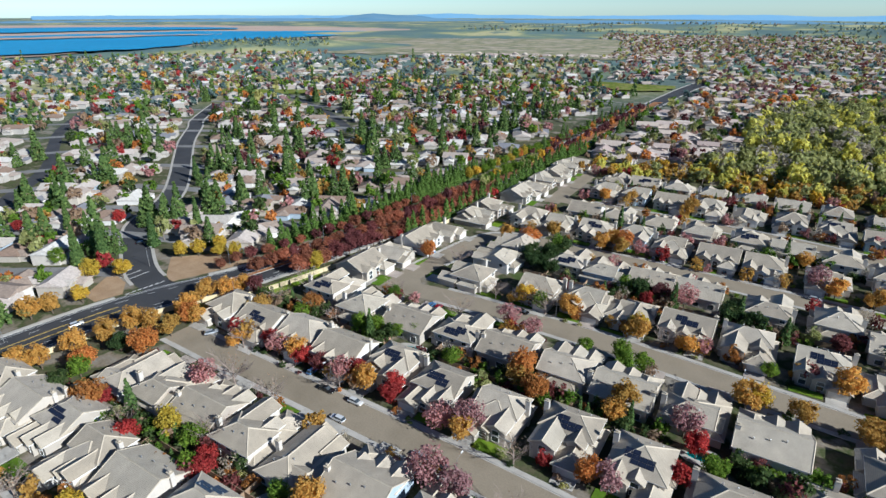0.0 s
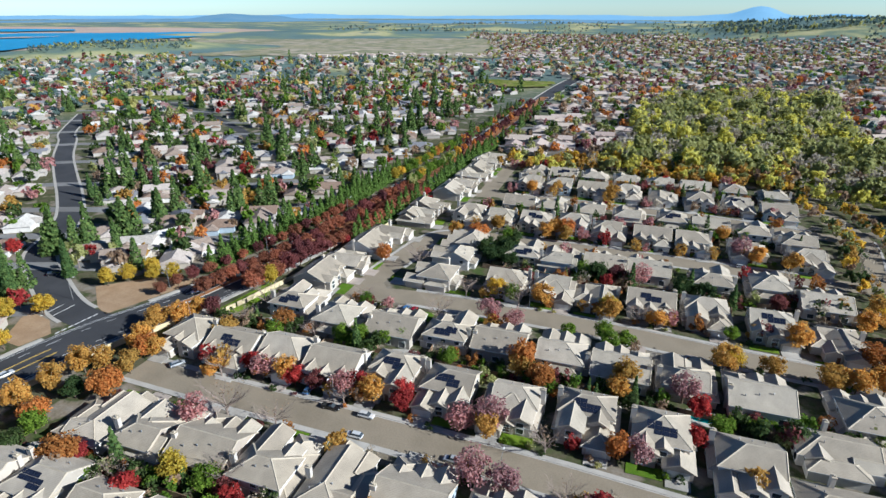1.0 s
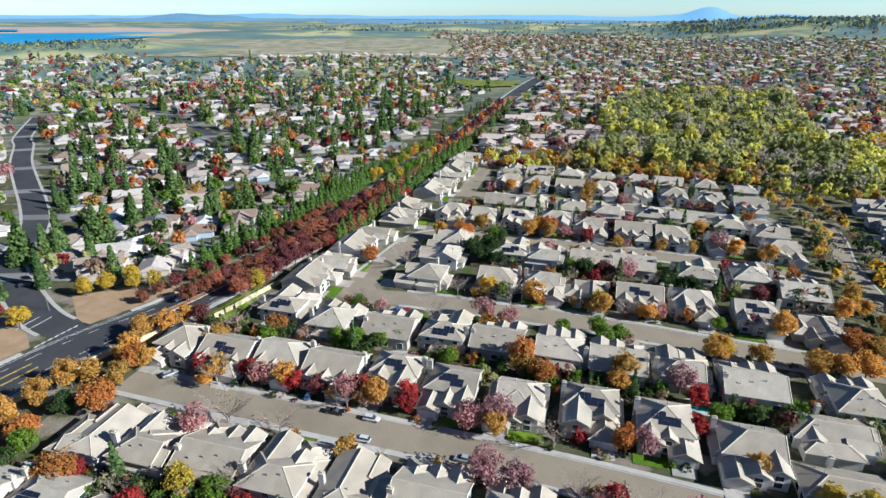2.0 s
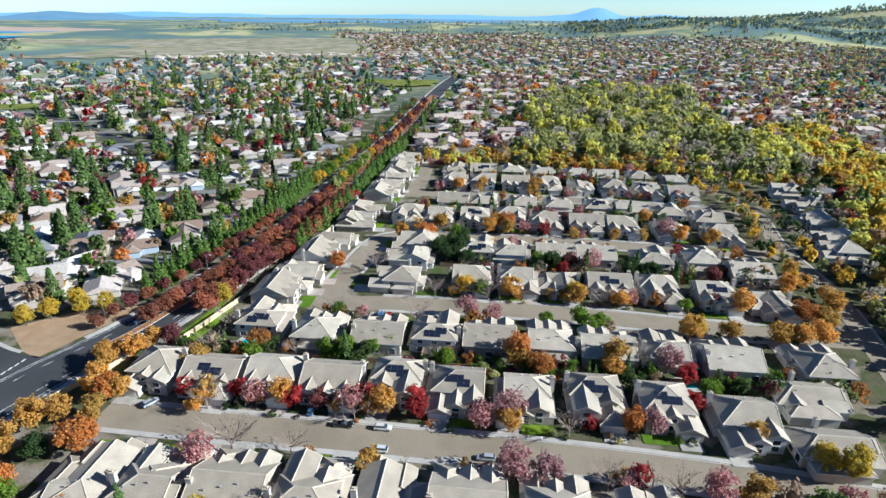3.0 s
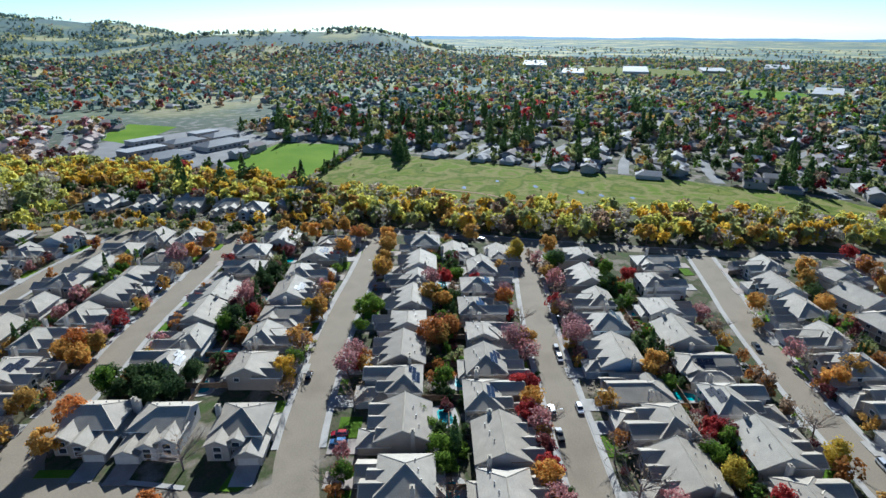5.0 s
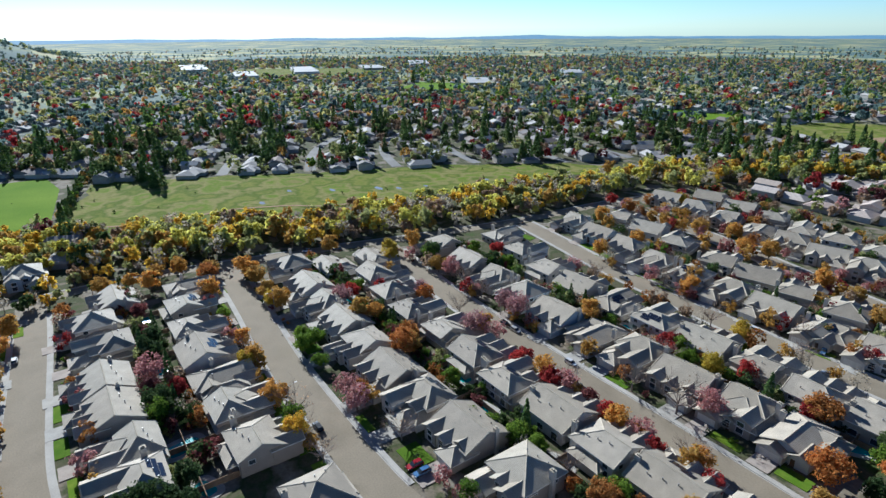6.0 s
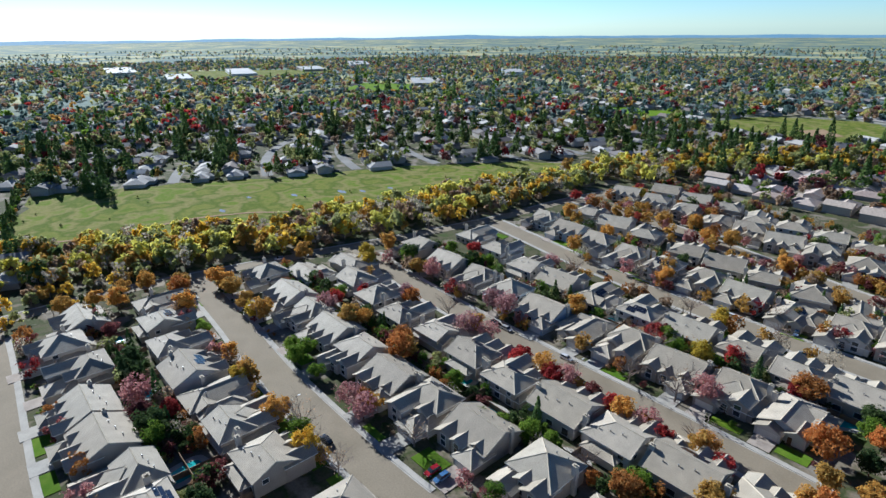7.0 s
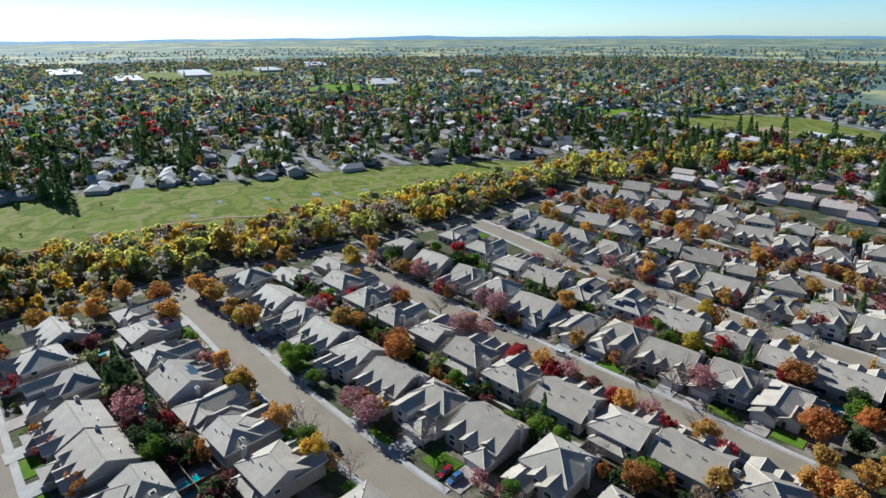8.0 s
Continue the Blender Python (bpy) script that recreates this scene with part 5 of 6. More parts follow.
def pylon(x, y, h):
    root = new("pylon")
    s = Soup()
    for sx in (-1, 1):
        for sy in (-1, 1):
            s.tube((sx * 3, sy * 3, 0), (sx * 0.6, sy * 0.6, h), 0.16, 0.1, 4)
    for k in range(6):
        z = h * k / 6
        f = 3 - 2.4 * k / 6
        g = 3 - 2.4 * (k + 1) / 6
        for sgn in (-1, 1):
            s.tube((-f * sgn, -f, z), (g * sgn, -g, h * (k + 1) / 6), 0.09, 0.09, 3)
            s.tube((-f * sgn, f, z), (g * sgn, g, h * (k + 1) / 6), 0.09, 0.09, 3)
    part("tower", s.mesh("tower", [M_VENT]), root)
    for z in (0.72, 0.84, 0.96):
        s = Soup()
        s.tube((-5, 0, h * z), (5, 0, h * z), 0.16, 0.16, 4)
        part("cross_arm", s.mesh("cross_arm", [M_VENT]), root)
    root.matrix_basis = pose(x, y, land(x, y), 0, 0, 30)
    tagged(root, "grey steel lattice power pylon above the houses", "pylon", group="power pylons")


for x, y in ((-725, 334), (-640, 570), (-612, 590), (-560, 700)):
    pylon(x, y, 32)


def hall(x, y, w, d, h, turn, roof, words, pitched=True):
    root = new("building")
    s = Soup()
    s.box(-w / 2, w / 2, -d / 2, d / 2, -1, h)
    part("wall", s.mesh("wall", [M_WALL]), root)
    s = Soup()
    if pitched:
        cs, rs = roof_shape(0, 0, w, d, h, 'x', 1, 1, 0.28)
        s.add(cs + rs, [(0, 1, 5, 4), (2, 3, 4, 5), (1, 2, 5), (3, 0, 4), (3, 2, 1, 0)])
    else:
        s.box(-w / 2 - 0.3, w / 2 + 0.3, -d / 2 - 0.3, d / 2 + 0.3, h, h + 0.5)
    part("roof", s.mesh("roof", [roof]), root)
    for k in range(int(w / 5)):
        g = Soup()
        xx = -w / 2 + 2.5 + k * 5
        g.box(xx - 1.2, xx + 1.2, -d / 2 - 0.06, -d / 2 + 0.05, 1.0, 2.4)
        part("window", g.mesh("window", [M_GLASS]), root)
    root.matrix_basis = pose(x, y, land(x, y), 0, 0, turn)
    tagged(root, words, "building")


for x, y, w, d, t, rf in ((236, 342, 40, 22, -32, M_SCHOOL), (290, 316, 44, 22, -32, M_SCHOOL), (262, 372, 36, 16, -32, M_WHITE), (300, 352, 34, 18, -32, M_SCHOOL), (330, 330, 30, 18, -32, M_SCHOOL), (305, 390, 30, 14, -32, M_WHITE), (345, 352, 26, 14, -32, M_WHITE)):
    hall(x, y, w, d, 4.2, t, rf, "low school building with " + ("dark metal roof" if rf is M_SCHOOL else "white flat roof") + " beside the playing field", rf is M_SCHOOL)
for yaw, r, w, d, t in ((-104, 1350, 160, 50, -14), (-110, 1480, 220, 60, -18), (-117, 1550, 140, 60, -20), (-128, 980, 120, 40, -35), (-100, 1750, 260, 70, -10), (-138, 1300, 110, 45, -40), (-122, 1800, 200, 60, -30)):
    x, y = polar(yaw, r)
    hall(x, y, w, d, 9, t, M_WHITE, "long white flat-roofed commercial building far off", False)


# puddles and a worn path on the meadow
for x, y, w, d in ((148, 108, 7, 3), (136, 33, 9, 4), (128, 22, 6, 3), (150, 60, 7, 3), (122, 4, 5, 3), (165, 84, 5, 2.5), (112, -40, 6, 3)):
    vs = [(x + w / 2 * math.cos(k * math.tau / 14) * (1 + 0.2 * math.sin(3 * k)), y + d / 2 * math.sin(k * math.tau / 14), 0.1) for k in range(14)]
    tagged(new("water", mesh_from("puddle", vs, [tuple(range(14))], [M_PUDDLE])), "shallow puddle reflecting the sky on the meadow", "water", kind="structure")
path_line = smooth_line([Vector(p) for p in ((165, 220), (153, 192), (143, 166), (145, 140), (144, 124), (137, 106), (131, 94), (122, 84), (116, 71), (112, 40))], 4)
tagged(new("path", ribbon_mesh("path", path_line, 1.1, -1.1, 0.2, M_DIRT, 0.05)), "narrow worn earth path across the meadow", "path", kind="structure")


# ---- woods, farther suburbs and hills full of trees: too many to count ----
def inside(p, poly):
    x, y = p
    c = False
    for i in range(len(poly)):
        (x0, y0), (x1, y1) = poly[i - 1], poly[i]
        if (y0 > y) != (y1 > y) and x < (x1 - x0) * (y - y0) / (y1 - y0) + x0:
            c = not c
    return c


def near_line(p, line, d):
    v = Vector(p)
    return any((v - q).length < d for q in line)


MEADOW = [(75, -150), (100, -20), (95, 60), (118, 140), (150, 205), (165, 232), (205, 297), (310, 270), (304, 210), (270, 185), (215, 75), (165, -45), (118, -120)]
SCHOOL = [(196, 330), (212, 300), (318, 272), (400, 350), (300, 440), (240, 400)]
STREETS = [(-195, -130), (35, -130), (32, 0), (46, 70), (70, 160), (78, 250), (115, 330), (60, 358), (-140, 385), (-140, 300), (-150, 170), (-168, 110), (-190, 50)]
WOODS = [(-60, 395), (-30, 480), (-38, 564), (-12, 713), (79, 768), (183, 800), (150, 640), (138, 520), (160, 450), (150, 380), (110, 345), (50, 375)]
FAR_FIELDS = [PARK, [(136, -480), (250, -470), (262, -410), (160, -405)], [(300, 400), (330, 450), (420, 460), (400, 400)], [(1241, -202), (1114, -316), (1111, -541), (1283, -644), (1434, -485), (1547, -295)],
              [(691, -309), (603, -398), (671, -504), (804, -429)], [(-260, 760), (-120, 790), (-110, 850), (-280, 840)], [(-640, 460), (-480, 560), (-500, 590), (-660, 500)]]
ROAD_A = smooth_line([Vector(p) for p in ((-330, 378), (-374, 413), (-450, 463), (-560, 520))], 8)
ROAD_B = smooth_line([Vector(p) for p in ((-360, 120), (-423, 176), (-489, 213), (-553, 251), (-640, 320))], 8)
for ln in (ROAD_A, ROAD_B):
    ob = new("road_12", ribbon_mesh("road_12", ln, 4.5, -4.5, 0.05, M_BLVD))
    tagged(ob, "asphalt street between the far houses", "road", kind="structure")
FR = random.Random(11)
def free(p):
    return not (inside(p, MEADOW) or inside(p, SCHOOL) or inside(p, STREETS) or any(inside(p, f) for f in FAR_FIELDS))


# the creek wood
CREEKWOOD = smooth_line([Vector(p) for p in ((-330, -430), (-160, -365), (-85, -308), (-22, -255), (22, -180), (40, -105), (50, -50), (58, 10), (74, 90), (95, 155), (115, 205), (138, 265), (168, 330), (185, 420), (190, 520))], 3.0)
for q in CREEKWOOD:
    for k in range(5):
        x, y = q.x + FR.uniform(-26, 26), q.y + FR.uniform(-16, 16)
        if inside((x, y), MEADOW) and FR.random() < 0.85:
            continue
        if near_line((x, y), l_c[::2], 5.5) or (inside((x, y), STREETS) and y > -125 and x < 78 + max(0, y - 250)):
            continue
        north = y > 230
        kind = FR.choice(["gold", "orange", "yellow", "gold", "yellow", "yellow", "olive"] if north else ["yellow", "gold", "olive", "yellow", "twig", "olive", "gold", "yellow", "brown", "twig", "orange", "olive"])
        tree_stuff(kind, x, y, FR.uniform(0.9, 1.6), 0)
for q in l_c:
    if q.y > 165:
        for k in range(2):
            tree_stuff(FR.choice(["orange", "brown", "gold", "olive", "twig", "dark"]), q.x + FR.choice([-1, 1]) * FR.uniform(5, 12), q.y + FR.uniform(-3, 3), FR.uniform(0.6, 1.0), 0)
# woods of yellow willows to the north
for k in range(2300):
    p = (FR.uniform(-70, 270), FR.uniform(330, 840))
    if inside(p, WOODS):
        tree_stuff(FR.choice(["olive", "twig", "olive", "olive", "yellow", "twig"] if noise.noise((p[0] / 60, p[1] / 60, 2.0)) < 0.0 else ["yellow", "olive", "yellow", "olive", "twig"]), *p, FR.uniform(1.1, 2.2), 0)
for k in range(170):
    tree_stuff(FR.choice(["orange", "yellow", "olive", "orange", "gold"]), FR.uniform(-118, 62), FR.uniform(356, 396), FR.uniform(0.8, 1.2), 0)
for k in range(500):
    p = (FR.uniform(-60, 230), FR.uniform(285, 430))
    if inside(p, [(66, 335), (112, 338), (118, 285), (150, 330), (215, 400), (110, 425), (-60, 405), (-60, 372), (40, 368)]):
        tree_stuff(FR.choice(["orange", "yellow", "gold", "olive", "brown", "twig", "dark"]), *p, FR.uniform(0.8, 1.4), 0)
# dry undergrowth below the willows
ob = new("woodland_floor", mesh_from("woodland_floor", [(x, y, 0.04) for x, y in WOODS], [tuple(range(len(WOODS)))], [M_FIELD]))
tagged(ob, "dry grass and undergrowth below the willows", "ground", kind="structure")
# lone shrubs on the meadow and trees along its far side
for k in range(60):
    p = (FR.uniform(90, 300), FR.uniform(-120, 300))
    if inside(p, MEADOW):
        tree_stuff(FR.choice(["olive", "dark", "olive"]), *p, FR.uniform(0.12, 0.3), 0)
for k in range(40):
    t = k / 40
    tree_stuff(FR.choice(["dark", "green", "orange", "needle"]), 185 + 110 * t + FR.uniform(-3, 3), 210 + 3 * t + FR.uniform(-3, 3) - 25 * t, FR.uniform(0.4, 0.8), 0)

# tall conifers that stand out above the gardens
for spots in ("-264,150 -257,154 -385,303 -440,389 -222,218 -213,235 -268,331 -282,394 -444,598 -410,651 -331,587 -214,438 -216,465 -298,723 -212,534 -350,176 -309,131 -445,241 -316,227 -307,233 -266,243 -468,684 -388,736 -266,405",
              "-205,577 -241,759 -358,157 -250,117 -276,108 -332,127 -247,191 -587,423 -479,492 -464,555 -414,238 472,-113 335,-81 232,151 254,155 451,2 52,-339 136,-284 318,-352 307,-362 212,-152 450,67 403,129 395,55 624,-363 315,-38 137,-103 172,-275 799,-414"):
    for x, y in xy(spots):
        for k in range(3):
            tree_stuff("needle", x + FR.uniform(-7, 7) * (k > 0), y + FR.uniform(-7, 7) * (k > 0), FR.uniform(1.25, 1.8) * (1.0 if k == 0 else 0.8), 0)

HOUSES = []


def suburb_streets(n_side, cell, centre, turn, where):
    """Narrow streets that follow every other gap between the rows of houses."""
    c, s = math.cos(radians(turn)), math.sin(radians(turn))
    road_soup = Soup()
    for j in range(-n_side + (n_side % 2), n_side, 2):
        row = []
        for k in range(-n_side * 2, n_side * 2):
            i = k / 2
            u, v = i * cell[0], j * cell[1] + 0.62 * cell[1]
            u += 30 * noise.noise((i * 0.07, j * 0.07, 1.0))
            v += 90 * noise.noise((u / 260, (j + 0.3) * cell[1] / 260, 7.0))
            row.append(Vector((centre[0] + c * u - s * v, centre[1] + s * u + c * v)))
        for p, q in zip(row, row[1:]):
            r = math.hypot(q.x - CENTRE[0], q.y - CENTRE[1])
            if not (where(p.x, p.y, r) and where(q.x, q.y, r) and free(p) and free(q)) or inside(q, WOODS) or near_line(q, l_b[::3], 18):
                continue
            w = Vector((p.y - q.y, q.x - p.x)).normalized() * 3.9
            road_soup.add([(e.x, e.y, land(e.x, e.y) + 0.12) for e in (p - w, q - w, q + w, p + w)], [(0, 1, 2, 3)])
    tagged(new("road_14", road_soup.mesh("streets", [M_YARD])), "grey asphalt streets winding between the farther houses", "road", kind="structure")


def suburb(n_side, cell, centre, turn, where, tiles, trees, palette):
    """A loose grid of houses with trees in the gaps."""
    c, s = math.cos(radians(turn)), math.sin(radians(turn))
    for i in range(-n_side, n_side):
        for j in range(-n_side, n_side):
            u, v = i * cell[0], j * cell[1] + (9 if j % 2 else -3)
            u += 30 * noise.noise((i * 0.07, j * 0.07, 1.0)) + FR.uniform(-0.2, 0.2) * cell[0]
            v += 90 * noise.noise((u / 260, v / 260, 7.0)) + FR.uniform(-0.16, 0.16) * cell[1]
            x, y = centre[0] + c * u - s * v, centre[1] + s * u + c * v
            r = math.hypot(x - CENTRE[0], y - CENTRE[1])
            if not where(x, y, r) or not free((x, y)):
                continue
            d = 3 if r < 700 else 0
            if d and (near_line((x, y), l_b[::3], 27) or near_line((x, y), l_n[::2], 17) or near_line((x, y), ROAD_A, 15) or near_line((x, y), ROAD_B, 15) or inside((x, y), WOODS)):
                continue
            if FR.random() < tiles:
                HOUSES.append((r, x, y, turn + (0 if FR.random() < 0.6 else 90) + 25 * noise.noise((x / 300, y / 300, 3.0)), palette, FR.uniform(0.85, 1.2)))
            tier = 0 if r < 520 else 1
            for k in range(trees):
                tx, ty = x + FR.uniform(-0.5, 0.5) * cell[0] * 1.6, y + FR.uniform(-0.5, 0.5) * cell[1] * 1.6
                if r < 700 and (near_line((tx, ty), l_b[::3], 16) or near_line((tx, ty), l_n[::2], 8) or near_line((tx, ty), ROAD_A, 7) or near_line((tx, ty), ROAD_B, 7) or not free((tx, ty))):
                    continue
                kd = FR.choice(TREESET[palette])
                grove = noise.noise((tx / 95, ty / 95, 5.0))
                if palette != "tile" and grove > 0.14 and FR.random() < 0.35:
                    kd = FR.choice(["needle", "dark", "dark"])
                if r > 700 and kd in ("crimson", "orange", "needle", "rust") and FR.random() < 0.7:
                    kd = FR.choice(["brown", "olive", "dark", "dark"])
                tree_stuff(kd, tx, ty, FR.uniform(0.75, 1.5) * (1.25 if tier else 1.0) * (1.15 if kd == "needle" and palette != "tile" else 1.0) * (1.08 if palette == "shade" else 1.0), tier)


TREESET = {
    "mixed": ["needle"] * 2 + ["dark"] * 4 + ["green"] * 3 + ["olive"] * 3 + ["maroon", "crimson", "orange", "brown", "brown", "pink", "rust"],
    "tile": ["brown", "brown", "maroon", "brown", "olive", "rust", "green", "dark", "olive", "pink"],
    "shade": ["needle"] * 2 + ["dark"] * 6 + ["olive"] * 4 + ["maroon", "brown", "orange", "green", "crimson", "brown"],
}


def yaw_of(x, y):
    return math.degrees(math.atan2(-(x - CENTRE[0]), y - CENTRE[1]))


NEAR_SUBURBS = [
    (32, (19, 25), (-420, 360), 36, lambda x, y, r: x < -186 and y > 40 and r < 760 and not (x > -225 and 85 < y < 150), 0.95, 3, "mixed"),
    (26, (18, 25), (0, 700), 12, lambda x, y, r: x > -138 + max(0, y - 700) * 0.1 and y > 398 and r < 820 and x < 420 and y > 240 + 0.5 * x, 0.92, 2, "tile"),
    (40, (19, 26), (300, -100), -28, lambda x, y, r: (x > 100 or y < -150) and r < 760 and y < 330 and not (x < 300 and -190 < y < 210 and x < 178 + 0.5 * y), 0.85, 3, "shade")]
for plan in NEAR_SUBURBS:
    suburb(*plan)
    suburb_streets(*plan[:5])
suburb(16, (18, 26), (-120, -190), 14, lambda x, y, r: inside((x, y), [(-300, -122), (5, -132), (-22, -175), (-75, -240), (-140, -285), (-320, -330)]), 0.95, 2, "tile")
suburb(26, (42, 50), (-700, 900), 30, lambda x, y, r: 760 <= r < (1180 if yaw_of(x, y) < 44 else 1440) and 14 < yaw_of(x, y) < 100, 0.95, 4, "mixed")
suburb(40, (36, 46), (150, 1250), 8, lambda x, y, r: 760 <= r < 2300 and -34 < yaw_of(x, y) < 14, 0.95, 3, "tile")
suburb(40, (44, 52), (1000, 100), -20, lambda x, y, r: 720 <= r < 2300 and -175 < yaw_of(x, y) < -30, 0.7, 6, "shade")
suburb(30, (26, 34), (-300, 1300), 10, lambda x, y, r: 1230 <= r < 1330 and 8 < yaw_of(x, y) < 34, 0.95, 0, "tile")
suburb(30, (30, 40), (-700, 2300), 20, lambda x, y, r: 2250 <= r < 2700 and -4 < yaw_of(x, y) < 16, 0.8, 2, "tile")
# orchards and woods of the far plain and the hillsides
for k in range(9000):
    yaw = FR.uniform(-190, 30)
    r = 1700 + 2600 * FR.random() ** 1.2
    x, y = polar(yaw, r)
    if noise.noise((x / 330, y / 330, 9.0)) < -0.12 or (5 < yaw and r < 2700) or not free((x, y)):
        continue
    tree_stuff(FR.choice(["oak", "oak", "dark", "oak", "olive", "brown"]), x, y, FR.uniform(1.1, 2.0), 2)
for k in range(17000):
    yaw = FR.uniform(-92, -6)
    x, y = polar(yaw, FR.uniform(2500, 4700))
    if noise.noise((x / 300, y / 300, 2.0)) + 0.4 * noise.noise((x / 90, y / 90, 6.0)) > -0.02:
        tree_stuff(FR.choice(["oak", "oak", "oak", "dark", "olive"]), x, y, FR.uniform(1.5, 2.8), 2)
for k in range(260):
    yaw = FR.uniform(43, 56)
    r = FR.uniform(1540, 1800)
    x, y = polar(yaw, r)
    if hill(x, y) > 8:
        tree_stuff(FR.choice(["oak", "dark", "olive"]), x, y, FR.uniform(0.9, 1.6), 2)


def lump(kind, tier, v):
    rng = np.random.default_rng(4000 + v + 17 * tier)
    n, s = ((190, 0.19), (34, 0.36), (9, 0.62), (420, 0.12))[tier]
    if kind in ("needle", "cypress"):
        return cone_crown(rng, (560, 44, 9, 420)[tier], (0.08, 0.2, 0.36, 0.08)[tier], (0.52, 0.52, 0.5, 0.42)[tier]) * (6.3, 4.8, 3.8, 6.0)[tier]
    if kind == "twig":
        n = n // 2
        s *= 0.7
    q = round_crown(rng, n, (10, 5, 5, 15)[tier], s, 1.0, 0.95) * 3.3
    q[:, :, 2] += (1.0, 0.4, 0.4, 0.6)[tier]
    return q


WORDING = {"cypress": "green cypress screens", "oak": "far trees tinted haze blue", "needle": "dark conifers", "dark": "dark evergreen trees", "green": "green trees", "olive": "olive-green trees", "crimson": "crimson trees", "maroon": "maroon trees", "orange": "orange autumn trees",
           "rust": "rust-red trees", "brown": "brown autumn trees", "gold": "golden trees", "yellow": "yellow-green willows", "twig": "bare grey trees", "pink": "pinkish autumn trees"}
for (kind, tier), spots in BUCKET.items():
    rng = np.random.default_rng(len(spots) + tier)
    forms = [lump(kind, tier, v) for v in range(5)]
    out = []
    for i, (x, y, size) in enumerate(spots):
        q = forms[i % 5]
        a = rng.uniform(0, math.tau)
        ca, sa = math.cos(a), math.sin(a)
        rot = np.array([[ca, sa, 0], [-sa, ca, 0], [0, 0, rng.uniform(0.9, 1.25)]])
        out.append((q @ rot) * size + np.array([x, y, land(x, y) - 0.2]))
    # dark trees of the far tiers take the haze-tinted leaf colour too
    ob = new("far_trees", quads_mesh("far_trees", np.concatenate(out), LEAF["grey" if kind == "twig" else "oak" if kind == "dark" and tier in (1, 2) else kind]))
    tagged(ob, WORDING[kind] + (" of the creek woods and gardens" if tier == 0 else " between the houses" if tier == 3 else " over the far suburbs" if tier == 1 else " on the plain and hillsides"), "trees", kind="stuff")
tr = Soup()
for (kind, tier), spots in BUCKET.items():
    if tier in (0, 3) and kind not in ("needle", "cypress"):
        for x, y, size in spots[::2]:
            if size > 0.5:
                tr.tube((x, y, 0), (x, y, 4.2 * size), 0.2, 0.1, 4)
ob = new("far_trunks", tr.mesh("far_trunks", [M_TWIG]))
tagged(ob, "grey trunks standing in the creek woods", "trunks", kind="stuff")

# farther houses: simple bodies with hipped roofs
M_FROOF = {}
for nm, cols in (("mixed", [(0.42, 0.38, 0.34), (0.28, 0.22, 0.18), (0.54, 0.51, 0.47), (0.24, 0.17, 0.13), (0.36, 0.3, 0.26), (0.2, 0.2, 0.22), (0.46, 0.4, 0.36)]),
                 ("tile", [(0.5, 0.42, 0.37), (0.44, 0.36, 0.32), (0.55, 0.48, 0.43), (0.38, 0.3, 0.27), (0.48, 0.4, 0.34)]),
                 ("shade", [(0.3, 0.28, 0.27), (0.22, 0.2, 0.2), (0.42, 0.4, 0.38), (0.26, 0.22, 0.2), (0.5, 0.48, 0.46)])):
    m, n, l, b = node_mat("far_roof_" + nm)
    geo, info = n.new("ShaderNodeNewGeometry"), n.new("ShaderNodeObjectInfo")
    sm = n.new("ShaderNodeMath")
    sm.operation = 'ADD'
    l.new(geo.outputs["Random Per Island"], sm.inputs[0])
    l.new(info.outputs["Random"], sm.inputs[1])
    fr = n.new("ShaderNodeMath")
    fr.operation = 'FRACT'
    l.new(sm.outputs[0], fr.inputs[0])
    rp = ramp(n, [(i / len(cols), c) for i, c in enumerate(cols)], True)
    l.new(fr.outputs[0], rp.inputs[0])
    ns = n.new("ShaderNodeTexNoise")
    ns.inputs["Scale"].default_value = 1.1
    co = n.new("ShaderNodeTexCoord")
    l.new(co.outputs["Object"], ns.inputs["Vector"])
    g = ramp(n, [(0.3, (0.8, 0.8, 0.8)), (0.7, (1.12, 1.12, 1.12))])
    l.new(ns.outputs["Fac"], g.inputs[0])
    l.new(mix(n, l, 'MULTIPLY', 1.0, rp.outputs[0], g.outputs[0]), b.inputs["Base Color"])
    b.inputs["Roughness"].default_value, b.inputs["Specular IOR Level"].default_value = 0.85, 0.1
    M_FROOF[nm] = m


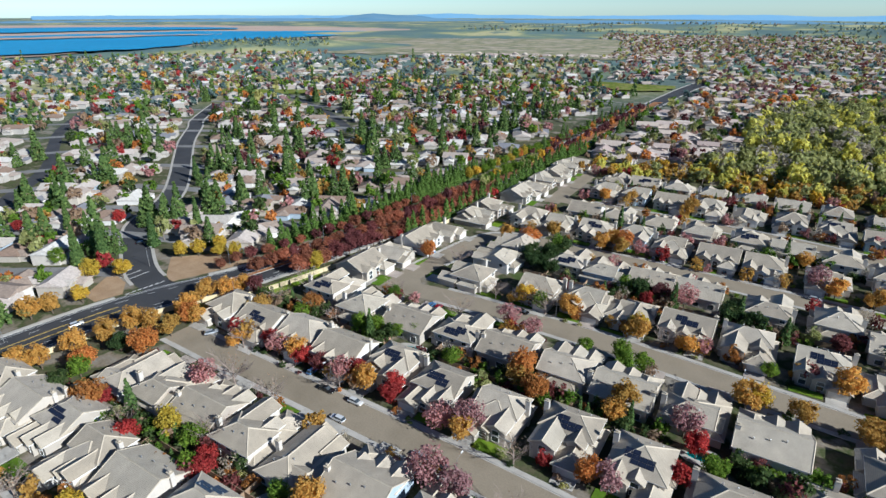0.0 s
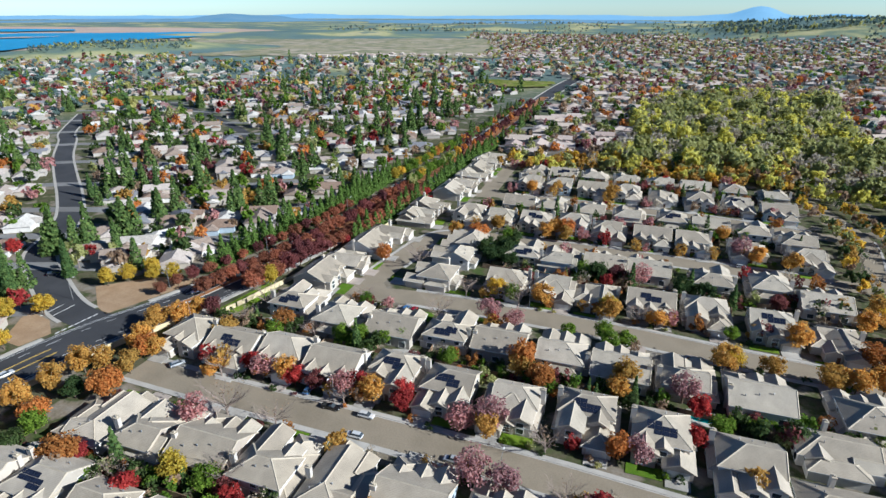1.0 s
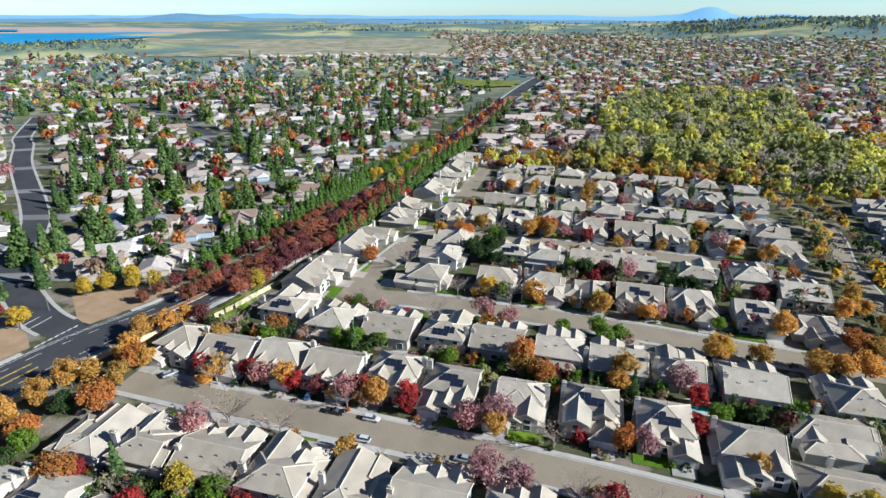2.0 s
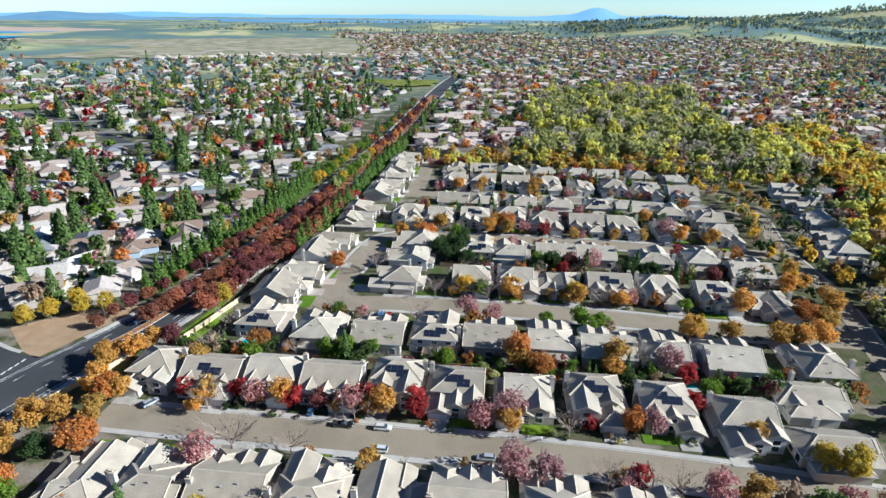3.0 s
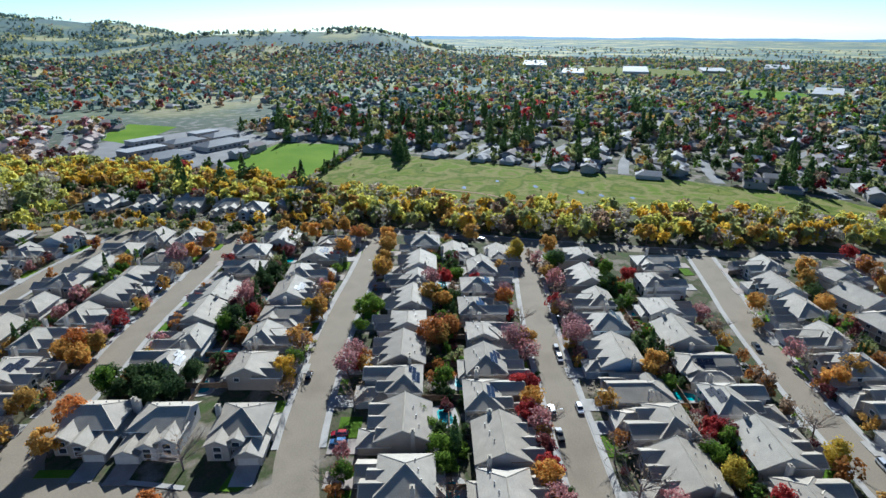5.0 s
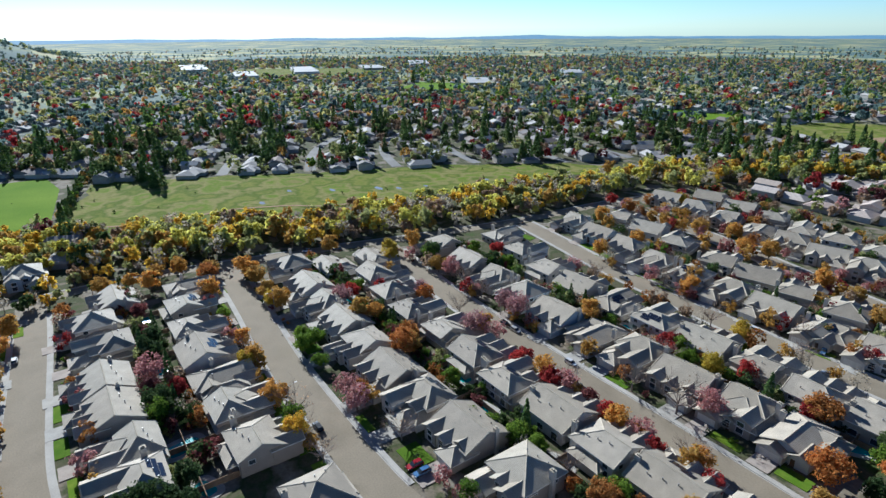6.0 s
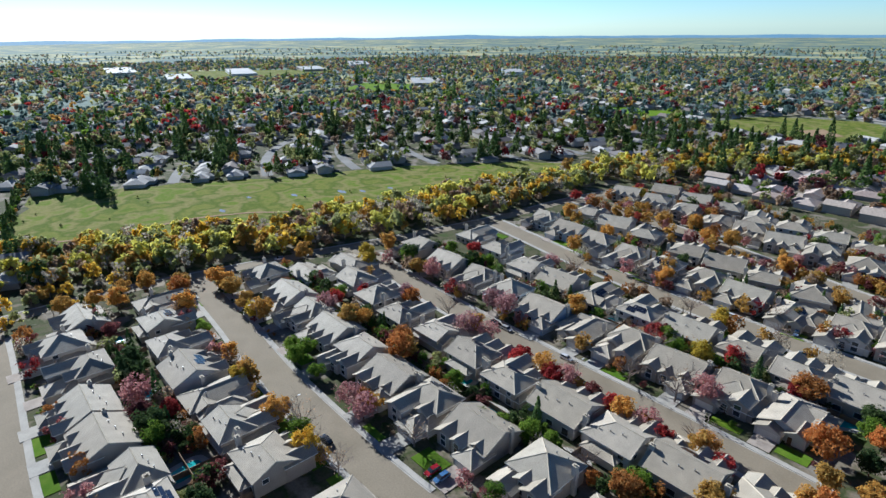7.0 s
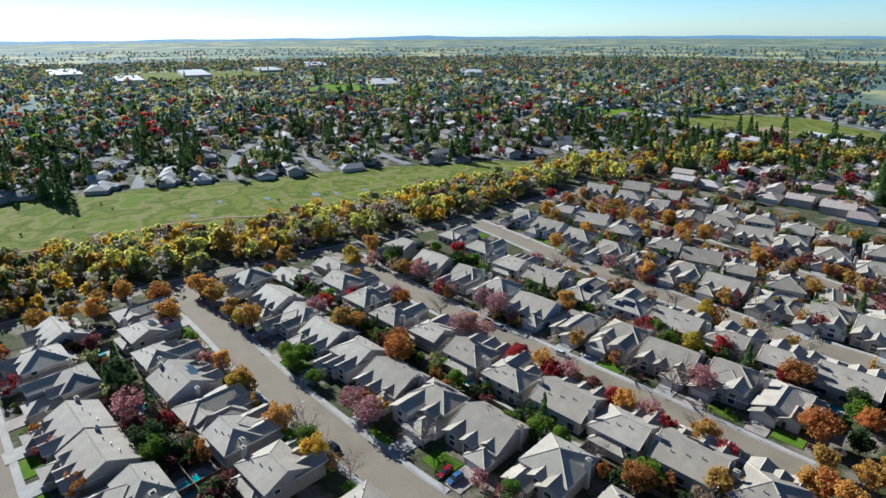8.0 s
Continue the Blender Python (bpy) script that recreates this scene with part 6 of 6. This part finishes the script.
def far_house_meshes(v, palette):
    rnd = random.Random(v)
    w, d, z = rnd.uniform(13, 17), rnd.uniform(9.5, 12), rnd.choice([2.9, 2.9, 3.2, 5.0])
    blocks = [(0, 0, w, d, z, 'x', v % 2, (v // 2) % 2, 0.4), (w * 0.22 * (1 if v % 3 else -1), -d * 0.45, 6.5, 7.5, 2.9, 'y', v % 2, 0, 0.4)]
    if z > 4:
        blocks.append((-w * 0.2, -d * 0.3, 5, 6, 4.6, 'y', 0, 0, 0.45))
    body = Soup()
    roofs = Soup()
    for b in blocks:
        body.box(b[0] - b[2] / 2, b[0] + b[2] / 2, b[1] - b[3] / 2, b[1] + b[3] / 2, -0.5, b[4])
        cs, rs = roof_shape(*b)
        fs = [(0, 1, 5, 4), (2, 3, 4, 5), (1, 2, 5), (3, 0, 4), (3, 2, 1, 0)]
        roofs.add(cs + rs, fs)
    return body, roofs


FORMS = {p: [far_house_meshes(v, p) for v in range(6)] for p in ("mixed", "tile", "shade")}
M_FWALL = surface("far_wall", [(0.34, 0.31, 0.28), (0.46, 0.43, 0.39)], 0.05, 1.0, 0.9, 0.0)
SHARED = {p: [(b.mesh("wall", [M_WALL]), r.mesh("roof", [M_FROOF[p]])) for b, r in FORMS[p]] for p in FORMS}
for x, y, a in ((-236, 74, 20), (-252, 62, 20), (-228, 152, 40), (-210, 172, 60), (-262, 172, 40), (-247, 190, 40), (-232, 178, 60), (-275, 205, 40)):
    HOUSES.append((50.0, x, y, a, "mixed", 1.0))
HOUSES.sort()
FAR_WORDS = {"mixed": "single-storey house with shingle roof among trees", "tile": "tile-roofed house in a dense far suburb", "shade": "grey-roofed house beyond the meadow"}
rest = {}
for i, (r, x, y, turn, pal, size) in enumerate(HOUSES):
    if i < 152:
        root = new("house")
        root.matrix_basis = pose(x, y, land(x, y), 0, 0, turn)
        bm_, rm_ = SHARED[pal][i % 6]
        part("wall", bm_, root)
        part("roof", rm_, root)
        tagged(root, FAR_WORDS[pal], "house", group="farther houses")
    else:
        b, rf = FORMS[pal][i % 6]
        m = pose(x, y, land(x, y), 0, 0, turn) @ Matrix.Diagonal((size, size, 1, 1))
        for key, src in (("wall", b), (pal, rf)):
            s = rest.setdefault(key, Soup())
            s.add([m @ Vector(v) for v in src.v], src.f)
for key, s in rest.items():
    ob = new("far_houses", s.mesh("far_houses", [M_FWALL if key == "wall" else M_FROOF[key]]))
    tagged(ob, "countless far houses, " + ("their pale walls" if key == "wall" else "their weathered roofs"), "houses", kind="stuff")

# ---- the finished model at its scale ----
for thing in list(scene.objects):
    if thing.parent is None and thing.type in ('MESH', 'EMPTY'):
        thing.matrix_basis = Matrix.Scale(U, 4) @ thing.matrix_basis
